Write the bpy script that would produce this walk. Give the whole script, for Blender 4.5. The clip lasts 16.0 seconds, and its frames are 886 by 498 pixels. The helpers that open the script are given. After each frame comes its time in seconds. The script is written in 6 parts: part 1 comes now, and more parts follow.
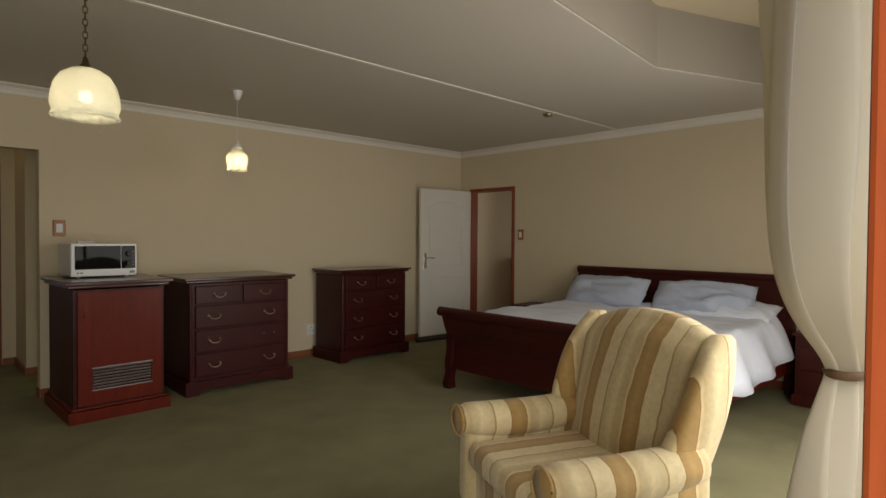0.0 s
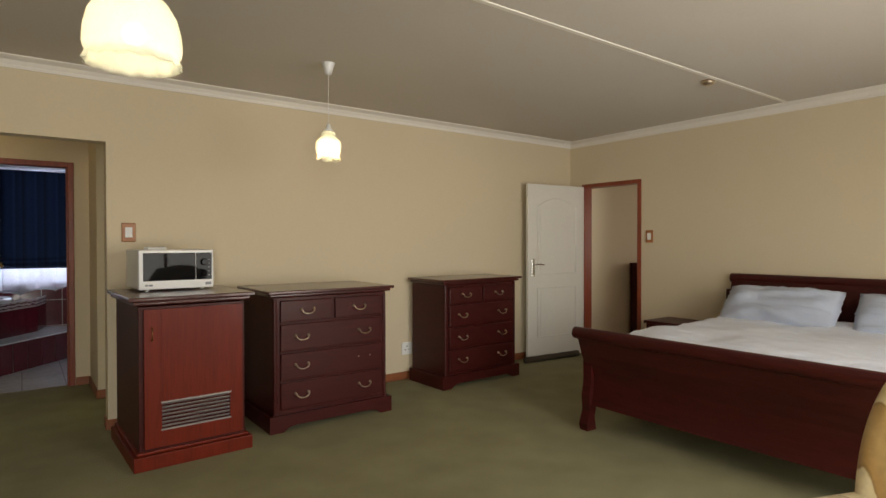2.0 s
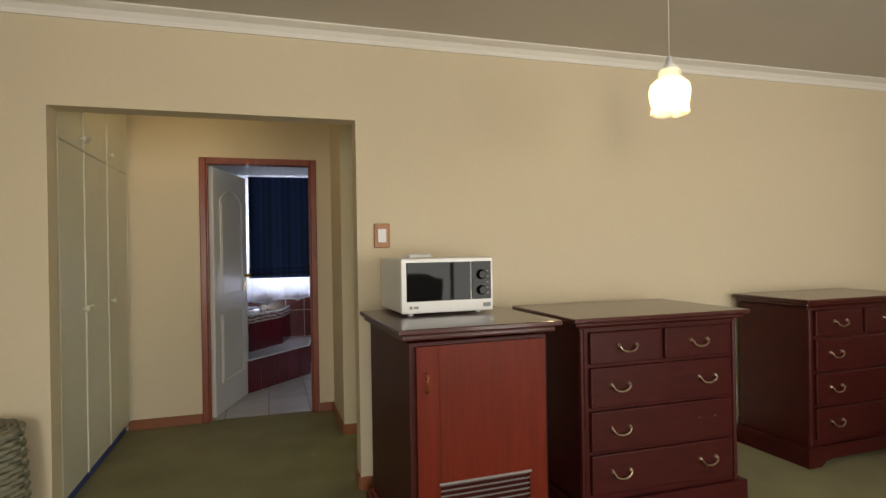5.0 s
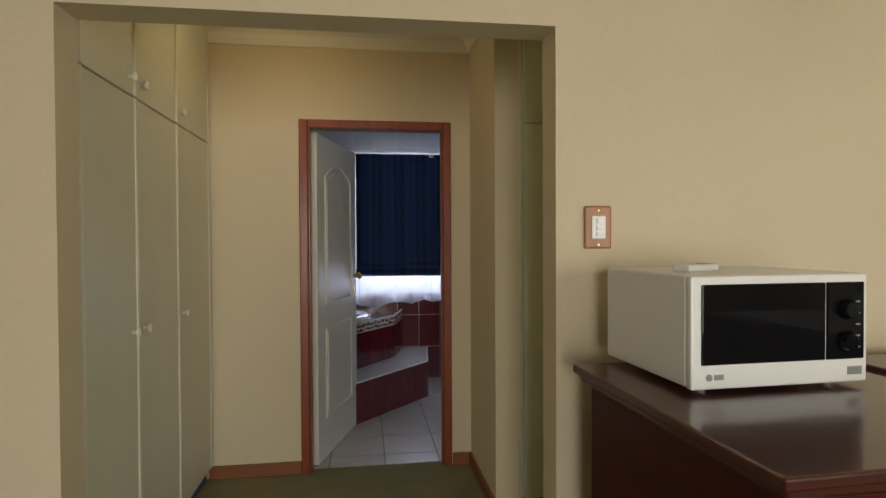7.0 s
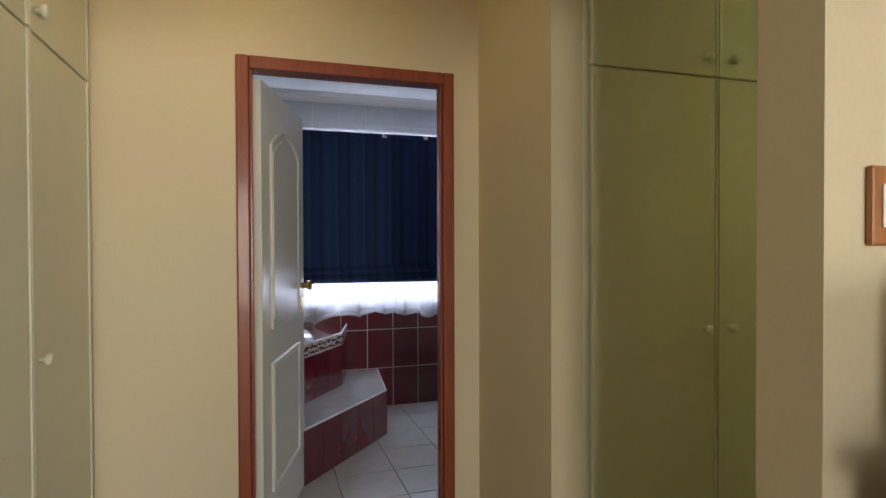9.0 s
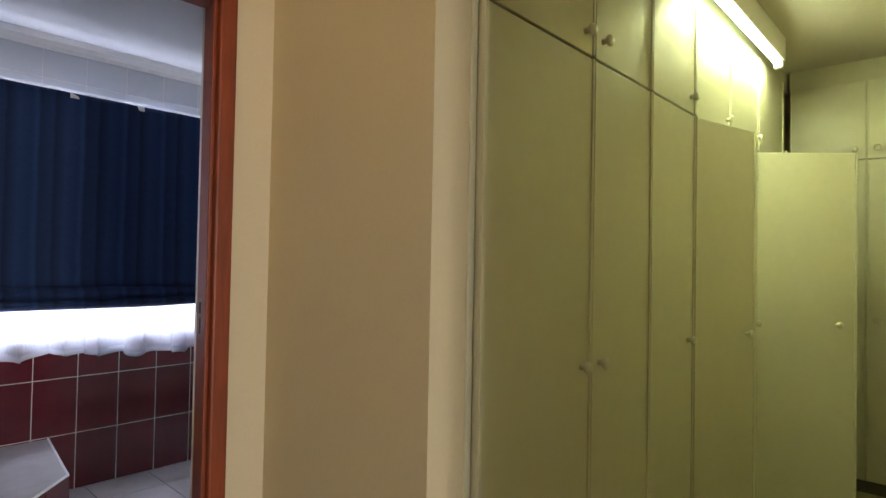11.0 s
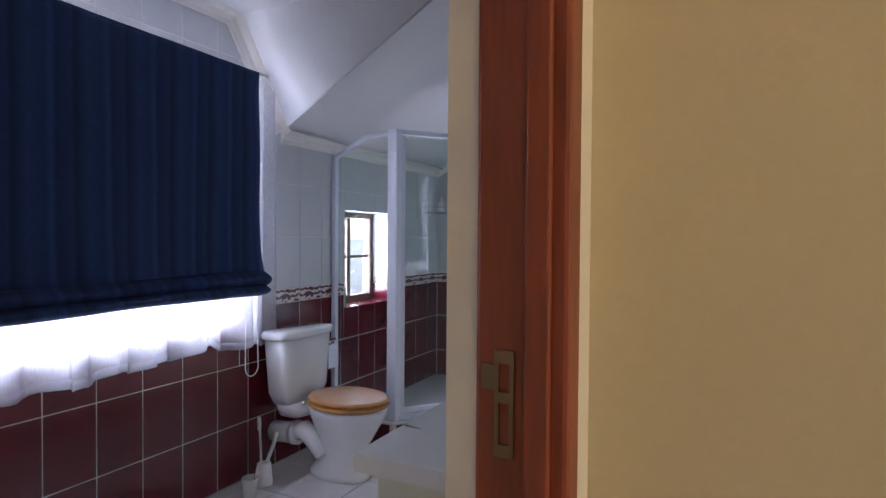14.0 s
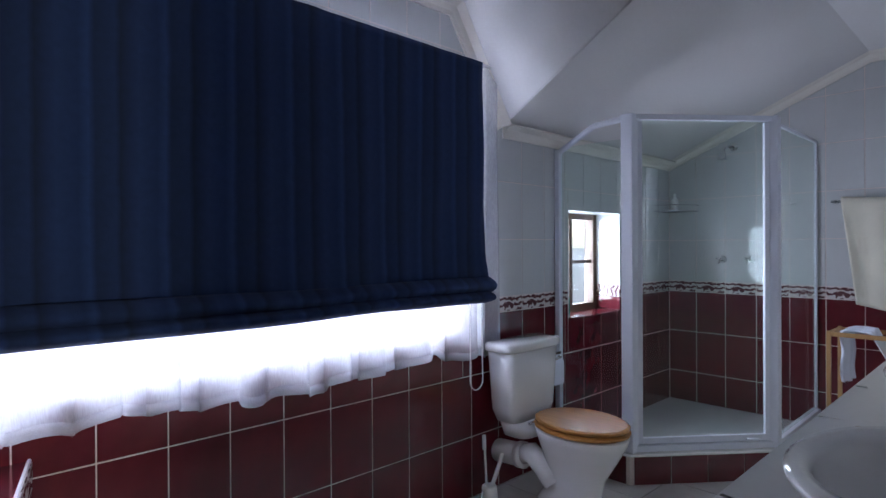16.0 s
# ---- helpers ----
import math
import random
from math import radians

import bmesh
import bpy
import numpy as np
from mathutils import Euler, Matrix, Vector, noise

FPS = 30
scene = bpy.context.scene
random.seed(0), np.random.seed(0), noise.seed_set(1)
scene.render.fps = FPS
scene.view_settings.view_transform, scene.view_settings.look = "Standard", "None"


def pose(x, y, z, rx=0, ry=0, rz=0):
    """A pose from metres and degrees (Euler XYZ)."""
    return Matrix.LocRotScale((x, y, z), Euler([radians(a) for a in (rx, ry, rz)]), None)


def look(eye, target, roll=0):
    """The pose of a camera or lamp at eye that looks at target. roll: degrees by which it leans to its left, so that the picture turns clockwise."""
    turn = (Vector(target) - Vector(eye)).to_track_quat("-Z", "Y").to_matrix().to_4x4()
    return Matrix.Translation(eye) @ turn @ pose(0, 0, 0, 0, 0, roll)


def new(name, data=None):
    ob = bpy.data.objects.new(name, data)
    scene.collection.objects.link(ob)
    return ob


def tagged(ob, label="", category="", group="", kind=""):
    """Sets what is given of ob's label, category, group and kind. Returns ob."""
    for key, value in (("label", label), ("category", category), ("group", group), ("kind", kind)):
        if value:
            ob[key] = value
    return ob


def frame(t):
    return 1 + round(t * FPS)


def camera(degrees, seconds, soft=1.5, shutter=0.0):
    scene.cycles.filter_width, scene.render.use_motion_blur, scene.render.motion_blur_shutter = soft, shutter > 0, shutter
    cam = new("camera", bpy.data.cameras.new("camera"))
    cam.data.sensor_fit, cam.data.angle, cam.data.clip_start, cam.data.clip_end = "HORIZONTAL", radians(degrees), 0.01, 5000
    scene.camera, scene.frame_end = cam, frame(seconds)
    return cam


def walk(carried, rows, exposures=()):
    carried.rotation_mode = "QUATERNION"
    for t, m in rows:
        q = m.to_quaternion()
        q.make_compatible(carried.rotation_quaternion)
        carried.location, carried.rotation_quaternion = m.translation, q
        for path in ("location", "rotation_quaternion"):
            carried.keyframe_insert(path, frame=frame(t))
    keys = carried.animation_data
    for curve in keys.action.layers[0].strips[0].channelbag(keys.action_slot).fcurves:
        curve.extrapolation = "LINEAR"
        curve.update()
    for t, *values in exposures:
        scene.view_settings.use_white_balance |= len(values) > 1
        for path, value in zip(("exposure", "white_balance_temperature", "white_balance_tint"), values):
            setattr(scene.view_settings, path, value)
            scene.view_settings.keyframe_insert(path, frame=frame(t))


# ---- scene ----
cam = camera(76.0, 16.0)
PATH = [
    (0, (0.167, 0.202, 1.359), (1.547, 1.649, 1.318), 0.4),
    (0.5, (0.253, 0.487, 1.405), (1.624, 1.942, 1.356), 0.3),
    (1, (0.309, 0.685, 1.404), (1.667, 2.154, 1.362), 0.2),
    (1.5, (0.397, 0.986, 1.353), (1.704, 2.499, 1.329), -0.2),
    (2, (0.494, 1.229, 1.338), (1.689, 2.832, 1.315), -0.1),
    (2.5, (0.53, 1.515, 1.349), (1.625, 3.189, 1.327), -0.1),
    (3, (0.534, 1.806, 1.33), (1.527, 3.542, 1.313), -0.2),
    (3.5, (0.563, 2.086, 1.311), (1.417, 3.894, 1.303), -0.2),
    (4, (0.532, 2.302, 1.321), (1.298, 4.149, 1.316), -0.2),
    (4.2, (0.535, 2.372, 1.326), (1.273, 4.23, 1.324), -0.4),
    (6.3, (0.454, 3.665, 1.343), (0.783, 5.637, 1.321), -0.5),
    (6.5, (0.442, 3.826, 1.371), (0.748, 5.802, 1.342), -0.3),
    (7, (0.376, 4.145, 1.376), (0.651, 6.125, 1.345), -0.3),
    (7.5, (0.279, 4.435, 1.388), (0.546, 6.417, 1.356), -0.1),
    (8, (0.201, 4.714, 1.375), (0.507, 6.69, 1.339), -0.4),
    (8.5, (0.142, 4.971, 1.363), (0.547, 6.93, 1.332), -0.3),
    (9, (0.091, 5.196, 1.357), (0.702, 7.1, 1.329), -0.2),
    (9.5, (0.077, 5.385, 1.359), (0.96, 7.179, 1.322), 0.1),
    (10, (0.174, 5.6, 1.331), (1.248, 7.287, 1.338), 1.3),
    (12.5, (0.077, 6.767, 1.342), (1.868, 7.656, 1.306), -0.2),
    (13, (0.126, 7.014, 1.343), (1.924, 7.89, 1.302), -0.0),
    (13.5, (0.214, 7.237, 1.341), (2.013, 8.11, 1.305), 0.1),
    (14, (0.274, 7.41, 1.339), (2.067, 8.296, 1.302), 0.4),
    (14.5, (0.327, 7.575, 1.345), (2.084, 8.540, 1.309), -0.3),
    (15, (0.375, 7.688, 1.307), (2.058, 8.758, 1.293), -0.5),
    (15.5, (0.41, 7.749, 1.313), (1.984, 8.964, 1.295), -0.1),
    (16, (0.469, 7.748, 1.306), (1.855, 9.190, 1.298), -0.3),
]
walk(cam, [(t, look(eye, target, roll)) for t, eye, target, roll in PATH],
     [(0, -0.72, 6500, 12), (1.0, -0.26, 6500, 12), (2.0, 0.18, 6500, 12), (3.0, 0.48, 6500, 11), (4.0, 0.54, 6500, 11), (6.5, 0.38, 6450, 10), (8.0, 0.6, 6350, 9), (10.0, 1.18, 6350, 11),
      (12.5, 1.43, 6350, 17), (14.0, 1.55, 6350, 18), (15.0, 1.5, 6250, 16), (16.0, 1.2, 6300, 14)])

# ---- world, sun, exposure ----
world = bpy.data.worlds.new("sky")
scene.world = world
world.use_nodes = True
wn = world.node_tree.nodes
sky = wn.new("ShaderNodeTexSky")
sky.sky_type = 'NISHITA'
sky.sun_disc = False
sky.sun_elevation = radians(50)
sky.sun_rotation = radians(200)
world.node_tree.links.new(sky.outputs[0], wn["Background"].inputs[0])
wn["Background"].inputs[1].default_value = 0.15
sun = new("sun", bpy.data.lights.new("sun", 'SUN'))
sun.data.energy, sun.data.angle, sun.data.color = 0.8, radians(12), (1.0, 0.95, 0.88)
sun.matrix_world = look((0, -20, 25), (4, 0, 0))


def area(name, loc, target, w, h, power, color):
    ob = new(name, bpy.data.lights.new(name, 'AREA'))
    ob.data.shape, ob.data.size, ob.data.size_y = 'RECTANGLE', w, h
    ob.data.energy, ob.data.color = power, color
    ob.matrix_world = look(loc, target)
    return ob


def bulb(name, loc, power, color, radius):
    ob = new(name, bpy.data.lights.new(name, 'POINT'))
    ob.data.energy, ob.data.color, ob.data.shadow_soft_size = power, color, radius
    ob.location = loc
    return ob


DAY = (0.74, 0.81, 1.0)
area("daylight_terrace", (3.15, 0.235, 1.2), (2.8, 4, 0.35), 2.2, 2.0, 90, (0.985, 0.94, 0.825))
area("daylight_open_door", (-0.15, -0.5, 1.25), (-0.15, 4, 0.1), 1.1, 2.1, 76, (0.985, 0.94, 0.825))
# added fill lamp that brightens the closed hall; no window or fitting there
area("fill_hall", (8.8, 4.5, 1.4), (6, 5.2, 1.2), 1.4, 1.2, 15, (1.0, 0.91, 0.8))
area("daylight_bath", (1.32, 10.05, 1.53), (1.32, 7, 1.9), 2.4, 1.3, 58, DAY)
area("daylight_shower", (3.82, 10.05, 1.2), (3.9, 8, 0.9), 0.62, 0.66, 14, DAY)
bulb("bulb_dome", (0.785, 3.245, 1.985), 5, (1.0, 0.80, 0.48), 0.04)
bulb("bulb_tulip", (2.185, 4.80, 1.97), 7.5, (1.0, 0.70, 0.32), 0.03)
area("tube_light", (3.08, 6.815, 2.43), (3.08, 6.815, 0), 1.1, 0.05, 4.2, (0.88, 1.0, 0.42))
bulb("bulb_passage", (-0.02, 6.9, 2.46), 2.2, (1.0, 0.73, 0.36), 0.05)


# ---- materials ----
def mat(name, base, rough=0.6, metal=0.0, scale=30.0, vary=0.12, bump=0.1, coat=0.0, spec=0.5, big=2.0, stretch=(1, 1, 1), piece=0.0, bdist=0.003):
    m = bpy.data.materials.new(name)
    m.use_nodes = True
    nt = m.node_tree
    n, l = nt.nodes, nt.links
    p = n["Principled BSDF"]
    tc = n.new("ShaderNodeTexCoord")
    mp = n.new("ShaderNodeMapping")
    mp.inputs["Scale"].default_value = stretch
    l.new(tc.outputs["Object"], mp.inputs[0])
    fine = n.new("ShaderNodeTexNoise")
    fine.inputs["Scale"].default_value, fine.inputs["Detail"].default_value = scale, 6
    wide = n.new("ShaderNodeTexNoise")
    wide.inputs["Scale"].default_value, wide.inputs["Detail"].default_value = big, 3
    l.new(mp.outputs[0], fine.inputs["Vector"])
    l.new(mp.outputs[0], wide.inputs["Vector"])
    add = n.new("ShaderNodeMath")
    add.operation = 'ADD'
    l.new(fine.outputs["Fac"], add.inputs[0])
    l.new(wide.outputs["Fac"], add.inputs[1])
    last = add
    if piece:
        oi = n.new("ShaderNodeObjectInfo")
        mul = n.new("ShaderNodeMath")
        mul.operation = 'MULTIPLY_ADD'
        mul.inputs[1].default_value = piece
        l.new(oi.outputs["Random"], mul.inputs[0])
        l.new(add.outputs[0], mul.inputs[2])
        last = mul
    ramp = n.new("ShaderNodeMapRange")
    ramp.inputs["From Min"].default_value, ramp.inputs["From Max"].default_value = 0.6, 1.4 + piece
    ramp.inputs["To Min"].default_value, ramp.inputs["To Max"].default_value = 1 - vary, 1 + vary
    l.new(last.outputs[0], ramp.inputs[0])
    mix = n.new("ShaderNodeVectorMath")
    mix.operation = 'SCALE'
    mix.inputs[0].default_value = base
    l.new(ramp.outputs[0], mix.inputs["Scale"])
    l.new(mix.outputs[0], p.inputs["Base Color"])
    p.inputs["Roughness"].default_value, p.inputs["Metallic"].default_value = rough, metal
    p.inputs["Coat Weight"].default_value, p.inputs["Coat Roughness"].default_value = coat, 0.12
    p.inputs["Specular IOR Level"].default_value = spec
    if bump:
        b = n.new("ShaderNodeBump")
        b.inputs["Strength"].default_value, b.inputs["Distance"].default_value = bump, bdist
        l.new(fine.outputs["Fac"], b.inputs["Height"])
        l.new(b.outputs[0], p.inputs["Normal"])
    return m


def glass_mat(name, rough=0.0, tint=(1, 1, 1), gloss=0.06):
    m = bpy.data.materials.new(name)
    m.use_nodes = True
    n, l = m.node_tree.nodes, m.node_tree.links
    n.remove(n["Principled BSDF"])
    t, g, mx = n.new("ShaderNodeBsdfTransparent"), n.new("ShaderNodeBsdfGlossy"), n.new("ShaderNodeMixShader")
    lw, pw, f = n.new("ShaderNodeLayerWeight"), n.new("ShaderNodeMath"), n.new("ShaderNodeMath")
    pw.operation, f.operation = 'POWER', 'MULTIPLY_ADD'
    pw.inputs[1].default_value, f.inputs[1].default_value, f.inputs[2].default_value = 4.0, 0.5, gloss * 0.5
    lw.inputs[0].default_value = 0.5
    l.new(lw.outputs["Facing"], pw.inputs[0])
    l.new(pw.outputs[0], f.inputs[0])
    t.inputs[0].default_value, g.inputs["Roughness"].default_value = (*tint, 1), rough
    l.new(f.outputs[0], mx.inputs[0])
    l.new(t.outputs[0], mx.inputs[1])
    l.new(g.outputs[0], mx.inputs[2])
    l.new(mx.outputs[0], n["Material Output"].inputs[0])
    return m


def sheer_mat(name, base, clear, trans):
    """Thin cloth or frosted glass: part see-through, part glowing with light from behind."""
    m = bpy.data.materials.new(name)
    m.use_nodes = True
    n, l = m.node_tree.nodes, m.node_tree.links
    n.remove(n["Principled BSDF"])
    d, t, c = n.new("ShaderNodeBsdfDiffuse"), n.new("ShaderNodeBsdfTranslucent"), n.new("ShaderNodeBsdfTransparent")
    a, b = n.new("ShaderNodeMixShader"), n.new("ShaderNodeMixShader")
    w = n.new("ShaderNodeTexNoise")
    w.inputs["Scale"].default_value = 60
    mr = n.new("ShaderNodeMapRange")
    mr.inputs["To Min"].default_value, mr.inputs["To Max"].default_value = clear * 0.8, clear * 1.2
    l.new(w.outputs["Fac"], mr.inputs[0])
    d.inputs[0].default_value = t.inputs[0].default_value = (*base, 1)
    a.inputs[0].default_value = trans
    l.new(d.outputs[0], a.inputs[1])
    l.new(t.outputs[0], a.inputs[2])
    l.new(mr.outputs[0], b.inputs[0])
    l.new(a.outputs[0], b.inputs[1])
    l.new(c.outputs[0], b.inputs[2])
    l.new(b.outputs[0], n["Material Output"].inputs[0])
    return m


def glow_mat(name, color, power):
    m = bpy.data.materials.new(name)
    m.use_nodes = True
    p = m.node_tree.nodes["Principled BSDF"]
    p.inputs["Base Color"].default_value = (*color, 1)
    p.inputs["Emission Color"].default_value, p.inputs["Emission Strength"].default_value = (*color, 1), power
    return m


def ramp_mat(name, stops, axis, width, rough=0.8, bump=0.25, wobble=0.02, weave=220, sheen=0.25):
    """Cloth striped along one local axis, its pattern width metres wide."""
    m = bpy.data.materials.new(name)
    m.use_nodes = True
    n, l = m.node_tree.nodes, m.node_tree.links
    p = n["Principled BSDF"]
    tc, sep = n.new("ShaderNodeTexCoord"), n.new("ShaderNodeSeparateXYZ")
    l.new(tc.outputs["Object"], sep.inputs[0])
    nz = n.new("ShaderNodeTexNoise")
    nz.inputs["Scale"].default_value, nz.inputs["Detail"].default_value = 14, 5
    l.new(tc.outputs["Object"], nz.inputs["Vector"])
    ma = n.new("ShaderNodeMath")
    ma.operation = 'MULTIPLY_ADD'
    ma.inputs[1].default_value = wobble
    l.new(nz.outputs["Fac"], ma.inputs[0])
    l.new(sep.outputs[axis], ma.inputs[2])
    dv, fr = n.new("ShaderNodeMath"), n.new("ShaderNodeMath")
    dv.operation, fr.operation = 'DIVIDE', 'FRACT'
    dv.inputs[1].default_value = width
    l.new(ma.outputs[0], dv.inputs[0])
    l.new(dv.outputs[0], fr.inputs[0])
    cr = n.new("ShaderNodeValToRGB")
    cr.color_ramp.interpolation = 'LINEAR'
    els = cr.color_ramp.elements
    while len(els) < len(stops):
        els.new(0.5)
    for e, (pos, col) in zip(els, stops):
        e.position, e.color = pos, (*col, 1)
    l.new(fr.outputs[0], cr.inputs[0])
    nz2 = n.new("ShaderNodeTexNoise")
    nz2.inputs["Scale"].default_value, nz2.inputs["Detail"].default_value = 45, 4
    l.new(tc.outputs["Object"], nz2.inputs["Vector"])
    mr = n.new("ShaderNodeMapRange")
    mr.inputs["From Min"].default_value, mr.inputs["From Max"].default_value = 0.3, 0.7
    mr.inputs["To Min"].default_value, mr.inputs["To Max"].default_value = 0.91, 1.06
    l.new(nz2.outputs["Fac"], mr.inputs[0])
    sc = n.new("ShaderNodeVectorMath")
    sc.operation = 'SCALE'
    l.new(cr.outputs[0], sc.inputs[0])
    l.new(mr.outputs[0], sc.inputs["Scale"])
    l.new(sc.outputs[0], p.inputs["Base Color"])
    p.inputs["Roughness"].default_value = rough
    p.inputs["Sheen Weight"].default_value = sheen
    wv = n.new("ShaderNodeTexNoise")
    wv.inputs["Scale"].default_value = weave
    l.new(tc.outputs["Object"], wv.inputs["Vector"])
    b = n.new("ShaderNodeBump")
    b.inputs["Strength"].default_value, b.inputs["Distance"].default_value = bump, 0.002
    l.new(wv.outputs["Fac"], b.inputs["Height"])
    l.new(b.outputs[0], p.inputs["Normal"])
    return m


def scroll_mat(name):
    """Border tile: pale leaf scrolls on dull red with dark lines."""
    m = bpy.data.materials.new(name)
    m.use_nodes = True
    n, l = m.node_tree.nodes, m.node_tree.links
    p = n["Principled BSDF"]
    tc = n.new("ShaderNodeTexCoord")
    wv = n.new("ShaderNodeTexWave")
    wv.wave_type = 'RINGS'
    wv.inputs["Scale"].default_value, wv.inputs["Distortion"].default_value = 9, 6
    wv.inputs["Detail"].default_value, wv.inputs["Detail Scale"].default_value = 2, 3
    l.new(tc.outputs["Object"], wv.inputs["Vector"])
    cr = n.new("ShaderNodeValToRGB")
    els = cr.color_ramp.elements
    els[0].position, els[0].color = 0.3, (0.09, 0.03, 0.035, 1)
    els[1].position, els[1].color = 0.62, (0.62, 0.56, 0.54, 1)
    els.new(0.45).color = (0.3, 0.16, 0.15, 1)
    l.new(wv.outputs["Fac"], cr.inputs[0])
    l.new(cr.outputs[0], p.inputs["Base Color"])
    p.inputs["Roughness"].default_value = 0.15
    return m


WALL = mat("cream wall paint", (0.66, 0.565, 0.40), 0.75, scale=90, vary=0.035, bump=0.12, big=0.8)
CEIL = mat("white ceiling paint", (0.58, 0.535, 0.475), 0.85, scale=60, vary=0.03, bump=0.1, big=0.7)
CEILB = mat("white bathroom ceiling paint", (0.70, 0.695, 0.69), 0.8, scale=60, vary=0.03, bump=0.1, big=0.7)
CORN = mat("white cornice paint", (0.78, 0.745, 0.68), 0.6, scale=40, vary=0.03, bump=0.05)
CARPET = mat("olive green carpet", (0.285, 0.265, 0.153), 0.95, scale=420, vary=0.22, bump=0.9, spec=0.1, big=3.0, bdist=0.006)
MAHOG = mat("dark mahogany", (0.050, 0.0068, 0.0056), 0.40, scale=9, vary=0.3, bump=0.03, coat=0.05, spec=0.25, stretch=(1, 1, 8), big=3)
MAHOG2 = mat("red mahogany door", (0.138, 0.0142, 0.0045), 0.42, scale=14, vary=0.25, bump=0.03, coat=0.05, spec=0.22, stretch=(6, 6, 0.5), big=4)
MAHOGT = mat("polished mahogany top", (0.055, 0.008, 0.006), 0.30, scale=9, vary=0.3, bump=0.03, coat=0.55, spec=0.4, stretch=(0.6, 6, 6), big=3)
FRAMEW = mat("red stained door frame wood", (0.23, 0.043, 0.014), 0.42, scale=16, vary=0.28, bump=0.05, coat=0.2, stretch=(6, 6, 0.6), big=4)
SKIRT = mat("orange brown skirting wood", (0.26, 0.085, 0.03), 0.45, scale=18, vary=0.25, bump=0.04, stretch=(0.6, 0.6, 6))
DOORW = mat("white door paint", (0.74, 0.72, 0.66), 0.32, scale=30, vary=0.03, bump=0.03)
CUPW = mat("cream cupboard paint", (0.66, 0.645, 0.52), 0.38, scale=25, vary=0.035, bump=0.04)
CHROME = mat("chrome", (0.75, 0.75, 0.76), 0.15, 1.0, vary=0.03, bump=0)
BRASS = mat("brass", (0.72, 0.47, 0.16), 0.22, 1.0, vary=0.08, bump=0)
PEWTER = mat("aged brass pulls", (0.55, 0.45, 0.33), 0.3, 1.0, vary=0.1, bump=0)
WHITEP = mat("white plastic", (0.80, 0.80, 0.79), 0.28, vary=0.015, bump=0)
BLACKG = mat("black glass", (0.007, 0.007, 0.008), 0.03, vary=0.05, bump=0, spec=0.12)
GREYP = mat("grey print", (0.25, 0.25, 0.26), 0.4, vary=0.05, bump=0)
STEELV = mat("grey vent metal", (0.34, 0.32, 0.31), 0.35, 0.3, vary=0.08, bump=0.05)
DARK = mat("dark inside", (0.015, 0.012, 0.010), 0.8, bump=0)
REDTILE = mat("oxblood wall tile", (0.105, 0.0095, 0.0165), 0.14, scale=12, vary=0.22, bump=0.02, coat=0.4, piece=0.25, big=5)
WHITETILE = mat("white wall tile", (0.55, 0.56, 0.565), 0.16, scale=16, vary=0.03, bump=0.02, piece=0.1)
FLOORTILE = mat("grey white floor tile", (0.55, 0.53, 0.51), 0.22, scale=9, vary=0.16, bump=0.08, piece=0.2, big=6, bdist=0.002)
GROUT = mat("pinkish grout", (0.72, 0.62, 0.58), 0.85, scale=120, vary=0.1, bump=0.2)
BORDER = scroll_mat("leaf scroll border tile")
CERAM = mat("white ceramic", (0.80, 0.80, 0.79), 0.08, vary=0.01, bump=0, coat=0.6)
COUNTER = mat("grey white vanity top", (0.76, 0.755, 0.74), 0.2, scale=50, vary=0.03, bump=0.02, coat=0.3)
SEATW = mat("honey oak toilet seat", (0.50, 0.23, 0.062), 0.22, scale=12, vary=0.22, bump=0.03, coat=0.5, stretch=(7, 0.7, 4), big=5)
PINE = mat("light pine", (0.45, 0.25, 0.10), 0.5, scale=14, vary=0.2, bump=0.04, stretch=(5, 5, 0.7))
ALU = mat("white shower frame", (0.70, 0.73, 0.80), 0.3, vary=0.02, bump=0)
GLASS = glass_mat("clear glass", 0.03, (0.93, 0.98, 0.96), 0.035)
PANE = glass_mat("window glass")
LINEN = mat("white linen", (0.76, 0.80, 0.90), 0.9, scale=22, vary=0.03, bump=0.3, big=5, bdist=0.008)
PILLOWC = mat("pale grey pillow cotton", (0.47, 0.52, 0.63), 0.9, scale=20, vary=0.05, bump=0.35, big=6, bdist=0.008)
TOWEL = mat("cream towel", (0.72, 0.68, 0.56), 0.95, scale=260, vary=0.12, bump=0.9, big=6, bdist=0.004)
BLINDC = ramp_mat("navy blind cloth", [(0.0, (0.011, 0.031, 0.105)), (0.12, (0.018, 0.048, 0.153)), (0.2, (0.009, 0.023, 0.075)), (0.45, (0.013, 0.034, 0.105)),
                                      (0.52, (0.008, 0.018, 0.058)), (0.75, (0.016, 0.040, 0.126)), (1.0, (0.011, 0.031, 0.105))], 0, 0.21, wobble=0.012, sheen=0.0, rough=0.95)
NET = sheer_mat("white net curtain", (0.85, 0.86, 0.9), 0.58, 0.6)
DRAPE = sheer_mat("cream drape satin", (0.86, 0.79, 0.62), 0.0, 0.28)
CREAMS, GOLD, GOLDD = (0.74, 0.62, 0.36), (0.42, 0.25, 0.075), (0.30, 0.165, 0.04)
